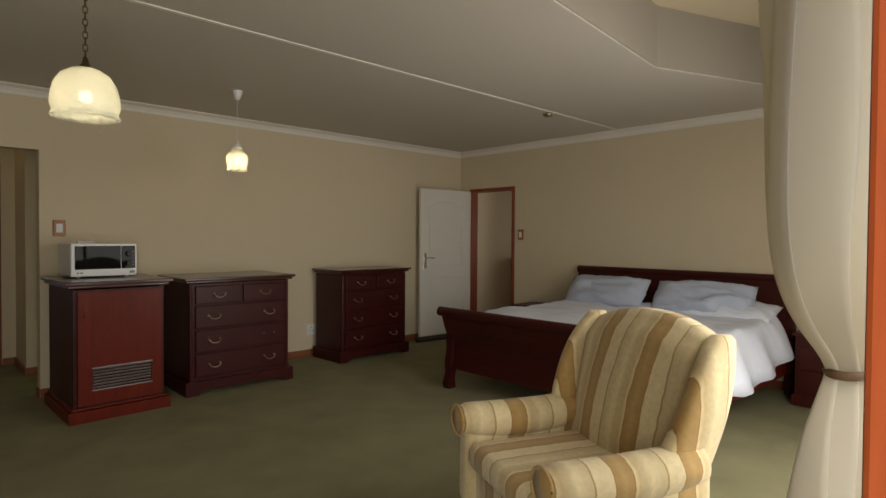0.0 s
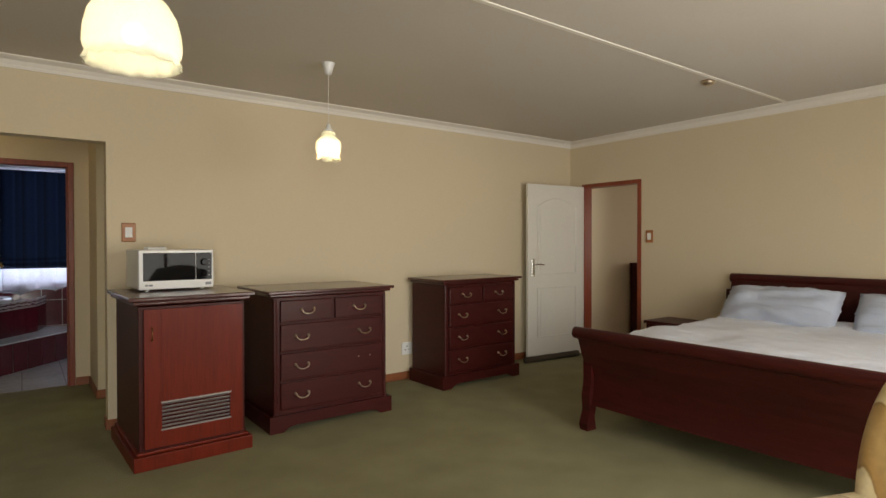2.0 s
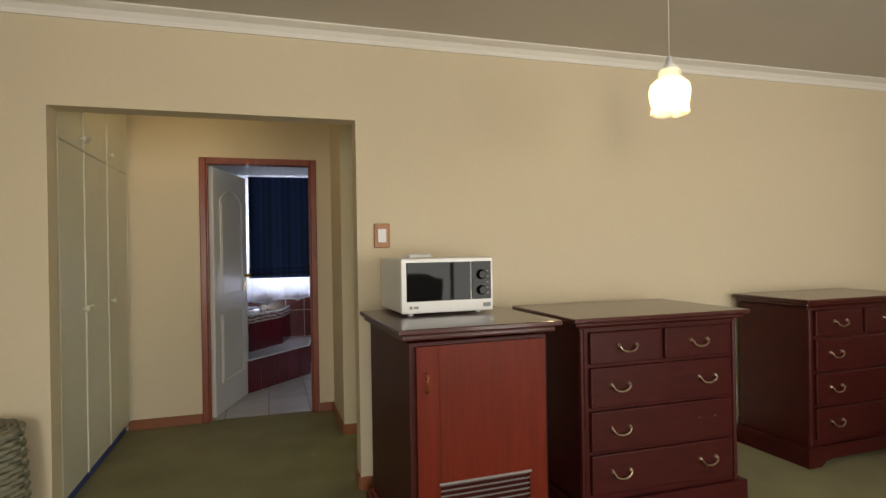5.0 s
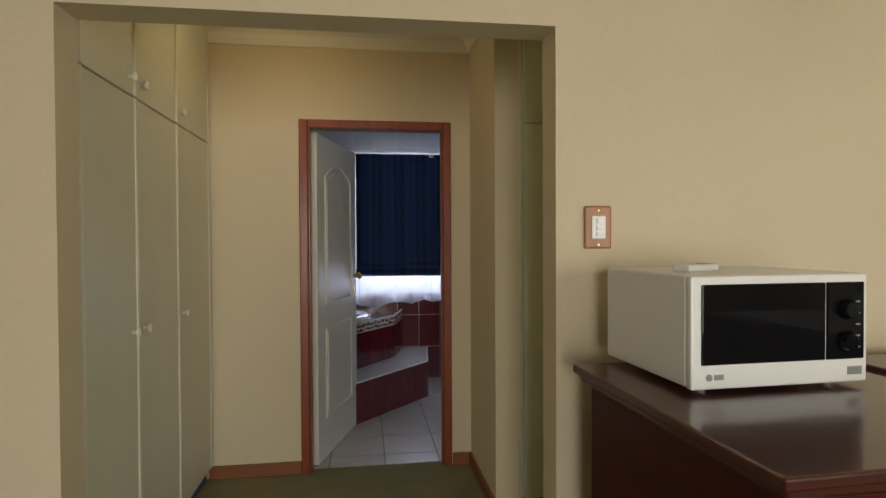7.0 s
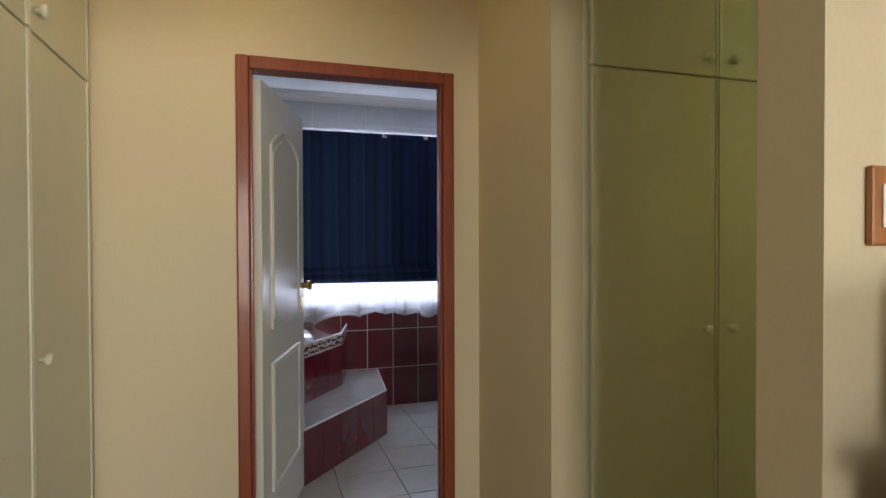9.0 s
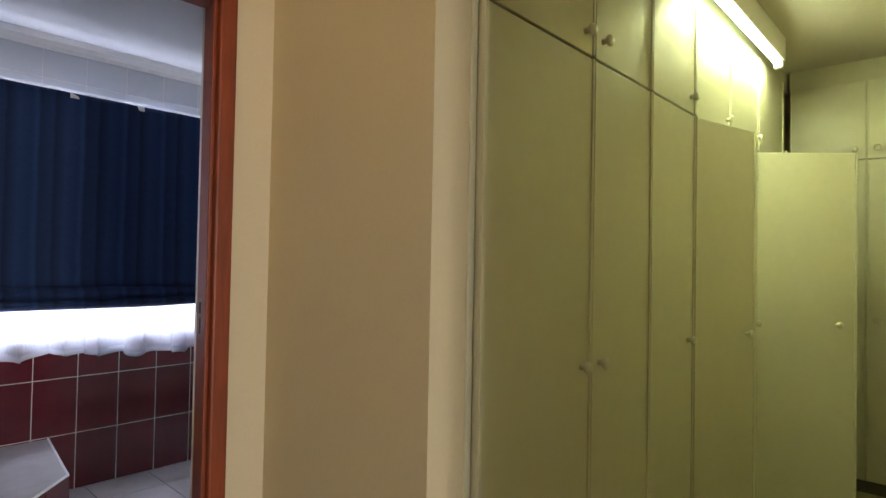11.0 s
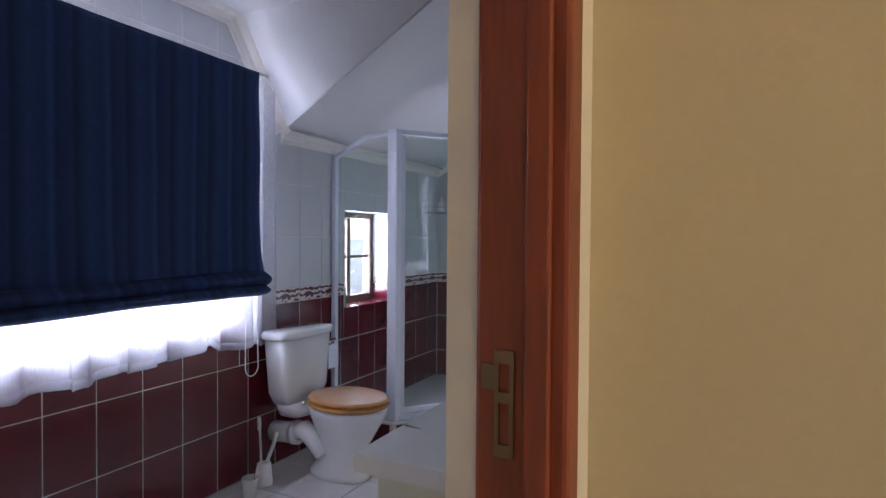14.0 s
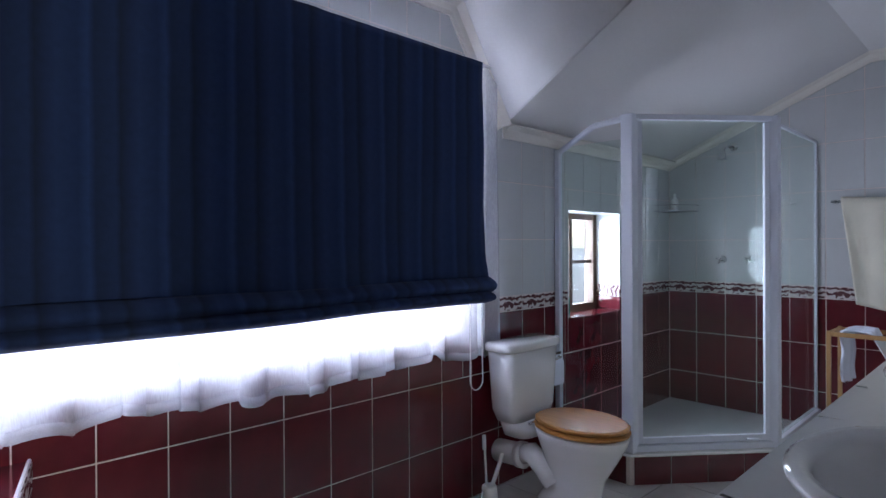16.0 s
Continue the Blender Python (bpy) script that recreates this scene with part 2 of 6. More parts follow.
STRIPES = [(0.0, CREAMS), (0.20, (0.60, 0.48, 0.26)), (0.215, GOLDD), (0.235, CREAMS), (0.475, CREAMS), (0.485, GOLDD), (0.50, GOLD), (0.62, (0.47, 0.31, 0.11)),
           (0.74, GOLD), (0.755, GOLDD), (0.765, CREAMS), (0.82, (0.58, 0.44, 0.22)), (0.92, (0.60, 0.49, 0.27)), (1.0, CREAMS)]
STRIPE_Y = ramp_mat("cream and gold striped upholstery", STRIPES, 1, 0.30)
STRIPE_X = ramp_mat("cream and gold striped arm upholstery", STRIPES, 0, 0.30)
SHADEG = sheer_mat("frosted lamp glass", (0.88, 0.90, 0.82), 0.40, 0.55)
BULB = glow_mat("lit bulb", (1.0, 0.90, 0.66), 8.0)
TUBE = glow_mat("lit tube", (0.90, 1.0, 0.62), 9.0)
OUTSIDE = mat("pale terrace paving", (0.42, 0.39, 0.35), 0.8, scale=20, vary=0.15, bump=0.3)
HALLFLOOR = mat("reddish hall floor", (0.20, 0.07, 0.035), 0.35, scale=10, vary=0.2, bump=0.04)
SOAPG = mat("green soap bottle", (0.03, 0.33, 0.24), 0.15, bump=0)


# ---- building blocks ----
def mesh_of(bm, name, material, smooth=False):
    bmesh.ops.recalc_face_normals(bm, faces=bm.faces)
    me = bpy.data.meshes.new(name)
    bm.to_mesh(me)
    bm.free()
    if material:
        me.materials.append(material)
    if smooth:
        for f in me.polygons:
            f.use_smooth = True
    return me


def add_box(bm, x0, x1, y0, y1, z0, z1, bevel=0.0, seg=2):
    r = bmesh.ops.create_cube(bm, size=1.0)
    vs = r["verts"]
    bmesh.ops.transform(bm, matrix=Matrix.LocRotScale(((x0 + x1) / 2, (y0 + y1) / 2, (z0 + z1) / 2), None, (x1 - x0, y1 - y0, z1 - z0)), verts=vs)
    if bevel:
        es = list({e for v in vs for e in v.link_edges})
        bmesh.ops.bevel(bm, geom=es, offset=bevel, segments=seg, affect='EDGES', profile=0.5)


def part(parent, name, bm, material, smooth=False, at=None, label=""):
    ob = new(name, mesh_of(bm, name, material, smooth))
    ob.parent = parent
    if at is not None:
        ob.matrix_basis = at
    return tagged(ob, label) if label else ob


def box_part(parent, name, dims, material, bevel=0.003, at=None, label="", seg=2):
    bm = bmesh.new()
    add_box(bm, *dims, bevel, seg)
    return part(parent, name, bm, material, at=at, label=label)


def structure(name, boxes, material, label, category="", bevel=0.0):
    bm = bmesh.new()
    for b in boxes:
        add_box(bm, *b, bevel)
    ob = new(name, mesh_of(bm, name, material))
    return tagged(ob, label, category or name.split("_")[0], kind="structure")


def thing(name, m, label, category, group=""):
    ob = new(name)
    ob.empty_display_size = 0.1
    ob.matrix_basis = m
    return tagged(ob, label, category, group)


def add_lathe(bm, prof, n=32, m=None, wave=0.0, waves=0):
    """Turns (radius, height) pairs about z; wave scallops the rim rows."""
    rings = []
    last = len(prof) - 1
    for i, (r, z) in enumerate(prof):
        ring = []
        for k in range(n):
            a = 2 * math.pi * k / n
            w = wave * math.cos(waves * a) * (max(0, i / last - 0.6) / 0.4 if waves else 0)
            ring.append(bm.verts.new(((r + w) * math.cos(a), (r + w) * math.sin(a), z + w * 0.5)))
        rings.append(ring)
    for a, b in zip(rings, rings[1:]):
        for k in range(n):
            bm.faces.new((a[k], a[(k + 1) % n], b[(k + 1) % n], b[k]))
    vs = [v for r in rings for v in r]
    if m is not None:
        bmesh.ops.transform(bm, matrix=m, verts=vs)
    return rings


def add_capped(bm, prof, n=24, m=None, sx=1.0, sy=1.0):
    rings = add_lathe(bm, prof, n)
    bm.faces.new(rings[0])
    bm.faces.new(rings[-1])
    vs = [v for r in rings for v in r]
    bmesh.ops.transform(bm, matrix=(m or Matrix()) @ Matrix.Diagonal((sx, sy, 1, 1)), verts=vs)


def add_tube(bm, pts, r, n=10):
    """A round bar through the points."""
    pts = [Vector(p) for p in pts]
    rings = []
    for i, p in enumerate(pts):
        d = (pts[min(i + 1, len(pts) - 1)] - pts[max(i - 1, 0)]).normalized()
        q = d.to_track_quat('Z', 'Y')
        rings.append([bm.verts.new(p + q @ Vector((r * math.cos(2 * math.pi * k / n), r * math.sin(2 * math.pi * k / n), 0))) for k in range(n)])
    for a, b in zip(rings, rings[1:]):
        for k in range(n):
            bm.faces.new((a[k], a[(k + 1) % n], b[(k + 1) % n], b[k]))
    bm.faces.new(rings[0])
    bm.faces.new(rings[-1])


def add_prism(bm, outline, m, depth):
    """An outline in local x, z pushed along local y by depth, at m."""
    a = [bm.verts.new(m @ Vector((x, 0, z))) for x, z in outline]
    b = [bm.verts.new(m @ Vector((x, depth, z))) for x, z in outline]
    bm.faces.new(a)
    bm.faces.new(b)
    for i in range(len(outline)):
        j = (i + 1) % len(outline)
        bm.faces.new((a[i], a[j], b[j], b[i]))


def add_sheet(bm, fn, nu, nv):
    grid = [[bm.verts.new(fn(u / nu, v / nv)) for u in range(nu + 1)] for v in range(nv + 1)]
    for v in range(nv):
        for u in range(nu):
            bm.faces.new((grid[v][u], grid[v][u + 1], grid[v + 1][u + 1], grid[v + 1][u]))
    return grid


def cloth_part(parent, name, fn, nu, nv, material, thick=0.004, label=""):
    bm = bmesh.new()
    add_sheet(bm, fn, nu, nv)
    ob = part(parent, name, bm, material, smooth=True, label=label)
    so = ob.modifiers.new("thickness", 'SOLIDIFY')
    so.thickness, so.offset = thick, 0
    return ob


def coving(name, runs, size=0.075, material=None, label="white plaster cornice along the top of the walls"):
    """Cove moulding along each run: start, end (wall meets ceiling), direction into the room, direction down."""
    bm = bmesh.new()
    prof = [(0, 0), (size, 0), (size, 0.008), (size * 0.72, 0.018), (size * 0.42, size * 0.36), (size * 0.2, size * 0.7), (0.012, size * 0.93), (0.012, size), (0, size)]
    for p, q, inn, down in runs:
        p, q, inn, down = Vector(p), Vector(q), Vector(inn), Vector(down)
        a = [bm.verts.new(p + inn * u + down * v) for u, v in prof]
        b = [bm.verts.new(q + inn * u + down * v) for u, v in prof]
        for i in range(len(prof)):
            j = (i + 1) % len(prof)
            bm.faces.new((a[i], a[j], b[j], b[i]))
        bm.faces.new(a)
        bm.faces.new(b)
    return tagged(new(name, mesh_of(bm, name, material or CORN)), label, "cornice", kind="structure")


# ---- the shell: bedroom, passage, dressing corridor, bathroom, hall ----
YW, XE, YP, YC, YB, XB = 5.905, 5.94, 7.565, 6.90, 9.77, 4.93
H1, HB, HP = 2.57, 2.53, 2.60
structure("floor", [(-3.2, 6.06, 0.3, 5.9, -0.12, 0), (-1.2, 6.06, 5.9, 7.62, -0.12, 0)], CARPET, "olive green short-pile carpet over the bedroom and passage")
structure("floor_bath_base", [(-1.4, 5.1, 7.62, 10.0, -0.12, -0.003)], mat("grey floor grout", (0.22, 0.20, 0.18), 0.9, scale=80, vary=0.15), "grey grout bed under the bathroom tiles", "floor")
structure("floor_hall", [(6.06, 9.0, 3.4, 6.0, -0.12, -0.003)], HALLFLOOR, "reddish brown polished floor of the hall", "floor")
structure("wall_dresser_side", [(-3.2, -0.495, YW, 6.04, 0, 2.75), (0.988, 6.06, YW, 6.04, 0, 2.75), (-0.495, 0.988, YW, 6.04, 2.06, 2.75)], WALL,
          "cream painted wall with a wide plain opening to the passage", "wall")
structure("wall_bed_head", [(XE, 6.06, 0.25, 4.93, 0, 3.2), (XE, 6.06, 5.69, YW, 0, 3.2), (XE, 6.06, 4.93, 5.69, 2.01, 3.2)], WALL, "cream painted wall behind the bed", "wall")
structure("wall_west", [(-3.32, -3.2, 0.25, 6.04, 0, 3.2)], WALL, "cream painted bedroom wall", "wall")
structure("wall_terrace", [(-3.2, -0.75, 0.25, 0.43, 0, 3.2), (4.3, 6.06, 0.25, 0.43, 0, 3.2), (-0.75, 4.3, 0.25, 0.43, 2.3, 3.2)], WALL,
          "cream wall with the wide glazed terrace opening", "wall")
structure("wall_passage_back", [(-1.2, 0.02, YP, 7.685, 0, 2.75), (0.88, 1.02, YP, 7.685, 0, 2.75), (0.02, 0.88, YP, 7.685, 2.07, 2.75)], WALL, "cream wall around the bathroom doorway", "wall")
structure("wall_return", [(1.02, 1.14, YC, 7.70, 0, 2.75)], WALL, "cream wall end beside the dressing cupboards", "wall")
structure("wall_vanity", [(1.14, 5.1, 7.55, 7.70, 0, 2.75)], WALL, "plastered wall behind the vanity", "wall")
structure("wall_corridor_end", [(4.95, 5.1, 6.04, 7.55, 0, 2.75)], WALL, "cream wall closing the dressing corridor", "wall")
structure("wall_passage_west", [(-1.2, -1.08, 6.04, YP, 0, 2.75)], WALL, "cream wall behind the passage cupboards", "wall")
structure("wall_bath_west", [(-1.4, -1.25, 7.70, 10.2, 0, 2.75)], WHITETILE, "white wall at the bath end", "wall")
structure("wall_bath_end", [(XB + 0.002, 5.1, 7.70, 10.2, 0, 2.75)], GROUT, "wall behind the end tiles of the bathroom", "wall")
structure("wall_bath_window", [(-1.25, 0.1, YB + 0.002, 10.06, 0, 2.75), (0.1, 2.55, YB + 0.002, 10.06, 0, 0.86), (0.1, 2.55, YB + 0.002, 10.06, 2.2, 2.75),
                               (2.55, 3.5, YB + 0.002, 10.06, 0, 2.75), (3.5, 4.15, YB + 0.002, 10.06, 0, 0.85), (3.5, 4.15, YB + 0.002, 10.06, 1.54, 2.75),
                               (4.15, XB + 0.006, YB + 0.002, 10.06, 0, 2.75)], GROUT, "bathroom wall with the long window and the shower window", "wall")
structure("wall_hall", [(6.06, 9.0, 5.735, 5.9, 0, 2.75), (8.9, 9.0, 3.4, 5.735, 0, 2.75), (6.06, 9.0, 3.3, 3.4, 0, 2.75)], WALL, "cream wall of the hall beyond the bedroom door", "wall")
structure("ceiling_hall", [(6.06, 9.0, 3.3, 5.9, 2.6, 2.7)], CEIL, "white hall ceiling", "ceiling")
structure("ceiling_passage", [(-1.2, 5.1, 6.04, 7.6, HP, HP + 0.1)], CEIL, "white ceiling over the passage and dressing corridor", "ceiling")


def poly_ceiling(name, faces, material, label):
    bm = bmesh.new()
    for f in faces:
        bm.faces.new([bm.verts.new(p) for p in f])
    ob = new(name, mesh_of(bm, name, material))
    so = ob.modifiers.new("thickness", 'SOLIDIFY')
    so.thickness, so.offset = 0.02, 0
    return tagged(ob, label, "ceiling", kind="structure")


S = [(-3.2, 1.27), (2.58, 1.92), (4.01, 2.08), (5.94, 1.35)]
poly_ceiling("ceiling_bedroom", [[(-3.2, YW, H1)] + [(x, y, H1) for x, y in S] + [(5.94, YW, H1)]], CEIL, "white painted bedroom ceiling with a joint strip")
# the upright step gets one even tone, darker than the ceilings on both sides
poly_ceiling("ceiling_step", [[(*a, H1), (*b, H1), (*b, 3.0), (*a, 3.0)] for a, b in zip(S, S[1:])], mat("grey beige step", (0.34, 0.31, 0.26), 0.8, scale=60, vary=0.04, bump=0.1), "grey beige upright step up to the bay ceiling")
poly_ceiling("ceiling_bay", [[(-3.2, 0.3, 3.0), (5.94, 0.3, 3.0)] + [(x, y, 3.0) for x, y in reversed(S)]], WALL, "cream raised ceiling over the window bay")
A, B, C = (2.5, YB, HB), (2.87, YB, 1.97), (2.59, 8.46, HB)
poly_ceiling("ceiling_bath", [[(-1.25, 7.65, HB), (5.0, 7.65, HB), (5.0, 8.46, HB), C, A, (2.5, 9.9, HB), (-1.25, 9.9, HB)],
                              [C, (5.0, 8.46, HB), (5.0, YB, 1.97), B], [A, C, B]], CEILB, "white bathroom ceiling sloping down beside the dormer")
structure("ceiling_joint_strip", [(-3.2, XE, 3.405, 3.435, H1 - 0.016, H1 - 0.008)], CORN, "thin white strip over the ceiling board joint", "trim", 0.002)
X, Y, Zd = (1, 0, 0), (0, 1, 0), (0, 0, -1)
coving("cornice_bedroom", [((-3.2, YW, H1 - 0.01), (XE, YW, H1 - 0.01), (0, -1, 0), Zd), ((XE, YW, H1 - 0.01), (XE, 1.36, H1 - 0.01), (-1, 0, 0), Zd)])
coving("cornice_passage", [((-0.52, YP, HP), (1.02, YP, HP), (0, -1, 0), Zd), ((1.02, YC, HP), (1.02, YP, HP), (-1, 0, 0), Zd),
                           ((0.5, 6.04, HP), (4.4, 6.04, HP), (0, 1, 0), Zd)], 0.09)
ab = (Vector(B) - Vector(A)).normalized()
perp = Vector((-ab.z, 0, ab.x)) * -1
coving("cornice_bath", [((-1.25, YB, HB - 0.01), A, (0, -1, 0), Zd), (A, B, (0, -1, 0), tuple(perp if perp.x < 0 else -perp)), (B, (XB, YB, 1.97), (0, -1, 0), Zd),
                        ((XB, 8.46, HB), (XB, YB, 1.97), (-1, 0, 0), Zd), ((XB, 7.7, HB), (XB, 8.46, HB), (-1, 0, 0), Zd)], 0.07)
structure("baseboard", [(0.988, XE, YW - 0.014, YW, 0, 0.075), (0.974, 0.988, YW, 6.04, 0, 0.075), (XE - 0.014, XE, 0.43, 4.88, 0, 0.075),
                        (-0.52, 0.0, YP - 0.014, YP, 0, 0.075), (0.905, 1.006, YP - 0.014, YP, 0, 0.075), (1.006, 1.02, YC - 0.014, YP, 0, 0.075), (1.02, 1.14, YC - 0.014, YC, 0, 0.075),
                        (6.06, 9.0, 5.72, 5.735, 0, 0.09), (0.99, 4.4, 6.04, 6.054, 0, 0.07)], SKIRT, "orange brown wooden skirting along the walls", "baseboard", 0.004)
structure("ground", [(-300, 300, -300, 300, -0.6, -0.15)], OUTSIDE, "pale ground outside the house")
structure("wall_outer_back", [(-1.4, 5.1, 10.06, 10.07, 2.3, 2.9)], WALL, "outer wall face over the bathroom windows", "wall")


# ---- doors and windows ----
def door_frame(name, m, w, h, face, depth, label):
    """Frame round a clear opening: origin at the floor, middle of the opening; local y goes into the wall."""
    f = tagged(new(name), label, "door frame", kind="structure")
    f.matrix_basis = m
    box_part(f, "jamb", (-w / 2 - face, -w / 2, -0.015, depth, 0, h + face), FRAMEW, 0.006)
    box_part(f, "jamb", (w / 2, w / 2 + face, -0.015, depth, 0, h + face), FRAMEW, 0.006)
    box_part(f, "head", (-w / 2, w / 2, -0.013, depth, h, h + face), FRAMEW, 0.005)
    return f


fr = door_frame("door_frame_bath", pose(0.4505, YP, 0), 0.80, 2.04, 0.05, 0.09, "red-brown stained wooden frame of the bathroom doorway")
box_part(fr, "stop", (0.388, 0.40, 0.003, 0.030, 0, 2.04), FRAMEW, 0.003)
box_part(fr, "stop", (-0.40, -0.388, 0.005, 0.055, 0, 2.04), FRAMEW, 0.003)
bm = bmesh.new()
for d in ((0.3955, 0.3995, 0.043, 0.065, 1.205, 1.219), (0.3955, 0.3995, 0.043, 0.048, 1.117, 1.205), (0.3955, 0.3995, 0.060, 0.065, 1.117, 1.205), (0.3955, 0.3995, 0.048, 0.060, 1.162, 1.174), (0.3955, 0.3995, 0.043, 0.065, 1.103, 1.117),
          (0.3955, 0.3995, 0.065, 0.080, 1.176, 1.203)):
    add_box(bm, *d)
part(fr, "strike_plate", bm, mat("tarnished brass plate", (0.20, 0.14, 0.09), 0.5, 0.8, vary=0.3), label="worn metal strike plate")
door_frame("door_frame_hall", pose(XE, 5.31, 0, 0, 0, -90), 0.72, 1.985, 0.045, 0.12, "dark red-brown wooden frame of the hall doorway")
structure("reveal_bath_door", [(0.866, 0.879, 7.657, 7.698, 0, 2.06)],
          mat("pinkish white reveal tile", (0.74, 0.69, 0.65), 0.35, scale=14, vary=0.07), "pinkish white tiled edge of the doorway", "trim", 0.0015)


def panel_door(name, m, w, h, label, handle):
    """Moulded two-panel door leaf: hinge at the origin, leaf along local x, 40 mm thick."""
    d = tagged(new(name), label, "door", kind="structure")
    d.matrix_basis = m
    bm = bmesh.new()
    add_box(bm, 0, w, -0.02, 0.02, 0.008, h, 0.003)
    for side in (-1, 1):
        y0 = side * 0.02
        for x0, x1, z0, z1, arch in ((0.14, w - 0.14, 0.26, 0.82, 0), (0.14, w - 0.14, 0.98, h - 0.16, 0.09)):
            n = 10
            top = [(x0 + (x1 - x0) * k / n, z1 - arch + arch * math.sin(math.pi * k / n) ** 1.0) for k in range(n + 1)]
            loop = [(x0, z0)] + top + [(x1, z0)]
            pts = [(x, y0 + side * 0.001, z) for x, z in loop]
            add_tube(bm, pts + [pts[0]], 0.009, 6)
            inner = [((x - (x0 + x1) / 2) * 0.86 + (x0 + x1) / 2, (z - (z0 + z1) / 2) * 0.92 + (z0 + z1) / 2) for x, z in loop]
            add_prism(bm, inner, Matrix.Translation((0, min(y0, y0 + side * 0.004), 0)), 0.004)
    part(d, "leaf", bm, DOORW)
    bm = bmesh.new()
    for side in (-1, 1):
        y = side * 0.021
        if handle == "lever":
            add_box(bm, w - 0.095, w - 0.055, min(y, y + side * 0.006), max(y, y + side * 0.006), 0.95, 1.15, 0.002)
            add_tube(bm, [(w - 0.075, y, 1.09), (w - 0.075, y + side * 0.045, 1.09), (w - 0.10, y + side * 0.05, 1.09), (w - 0.19, y + side * 0.05, 1.085)], 0.008, 8)
        else:
            add_tube(bm, [(w - 0.065, y, 1.12), (w - 0.065, y + side * 0.03, 1.12)], 0.016, 12)
            add_capped(bm, [(0.010, 0), (0.024, 0.008), (0.028, 0.02), (0.020, 0.032), (0.006, 0.036)], 16, Matrix.Translation((w - 0.065, y + side * 0.025, 1.12)) @ pose(0, 0, 0, -90 * side))
            add_box(bm, w - 0.08, w - 0.05, min(y, y + side * 0.003), max(y, y + side * 0.003), 0.98, 1.06, 0.001)
    part(d, "handle", bm, CHROME if handle == "lever" else BRASS, smooth=False)
    return d


panel_door("door_bath", pose(0.075, 7.66, 0, 0, 0, 74), 0.80, 2.03, "white moulded panel door standing open into the bathroom", "knob")
panel_door("door_hall", pose(5.928, 5.70, 0, 0, 0, 174.5), 0.865, 2.0, "white moulded panel door open against the bedroom wall", "lever")


def window(name, x0, x1, z0, z1, y, cols, rows, wood, label):
    w = tagged(new(name), label, "window", kind="structure")
    w.matrix_basis = pose(x0, y, z0)
    W, Hh = x1 - x0, z1 - z0
    for d in ((0, 0.05, -0.03, 0.03, 0, Hh), (W - 0.05, W, -0.03, 0.03, 0, Hh), (0.05, W - 0.05, -0.028, 0.028, 0, 0.05), (0.05, W - 0.05, -0.028, 0.028, Hh - 0.05, Hh)):
        box_part(w, "frame", d, wood, 0.004)
    for k in range(1, cols):
        box_part(w, "mullion", (W * k / cols - 0.02, W * k / cols + 0.02, -0.022, 0.022, 0.05, Hh - 0.05), wood, 0.003)
    for k in range(1, rows):
        box_part(w, "glazing_bar", (0.05, W - 0.05, -0.012, 0.012, Hh * k / rows - 0.012, Hh * k / rows + 0.012), wood, 0.002)
    for i in range(cols):
        p = box_part(w, "pane", (W * i / cols + 0.02, W * (i + 1) / cols - 0.02, -0.003, 0.003, 0.04, Hh - 0.04), PANE, 0)
        p.visible_shadow = False
    return w


BROWNF = mat("brown window frame wood", (0.10, 0.055, 0.035), 0.5, scale=14, vary=0.25, bump=0.05, stretch=(5, 5, 0.6))
window("window_bath", 0.1, 2.55, 0.86, 2.2, 9.98, 4, 5, BROWNF, "long brown wooden window behind net and blind")
window("window_shower", 3.5, 4.15, 0.85, 1.54, 9.985, 2, 2, BROWNF, "small brown wooden window in the shower wall")
window("window_terrace", 1.05, 4.3, 0.0, 2.3, 0.29, 4, 1, FRAMEW, "glazed terrace doors in red-stained wood")
f = tagged(new("door_frame_terrace"), "red-stained wooden post of the open terrace door", "door frame", kind="structure")
box_part(f, "jamb", (0.96, 1.045, 0.25, 0.337, 0, 2.3), mat("orange red terrace wood", (0.42, 0.085, 0.022), 0.4, scale=14, vary=0.2, stretch=(6, 6, 0.6)), 0.008)
box_part(f, "jamb", (-0.75, -0.66, 0.27, 0.40, 0, 2.3), FRAMEW, 0.008)


# ---- bedroom things ----
def swan_pull(bm, x, z, y, w=0.098):
    """A drooping bail handle on two round roses, in front of the face at y."""
    for s in (-1, 1):
        add_capped(bm, [(0.011, 0), (0.011, 0.004), (0.006, 0.016)], 10, Matrix.Translation((x + s * w / 2, y, z)) @ pose(0, 0, 0, 90))
    add_tube(bm, [(x + w / 2 * math.cos(a), y - 0.02 - 0.006 * math.sin(-a), z + 0.031 * math.sin(a) * (1 if abs(math.cos(a)) < 0.93 else 0.6)) for a in [-math.pi * k / 10 for k in range(11)]], 0.0045, 8)


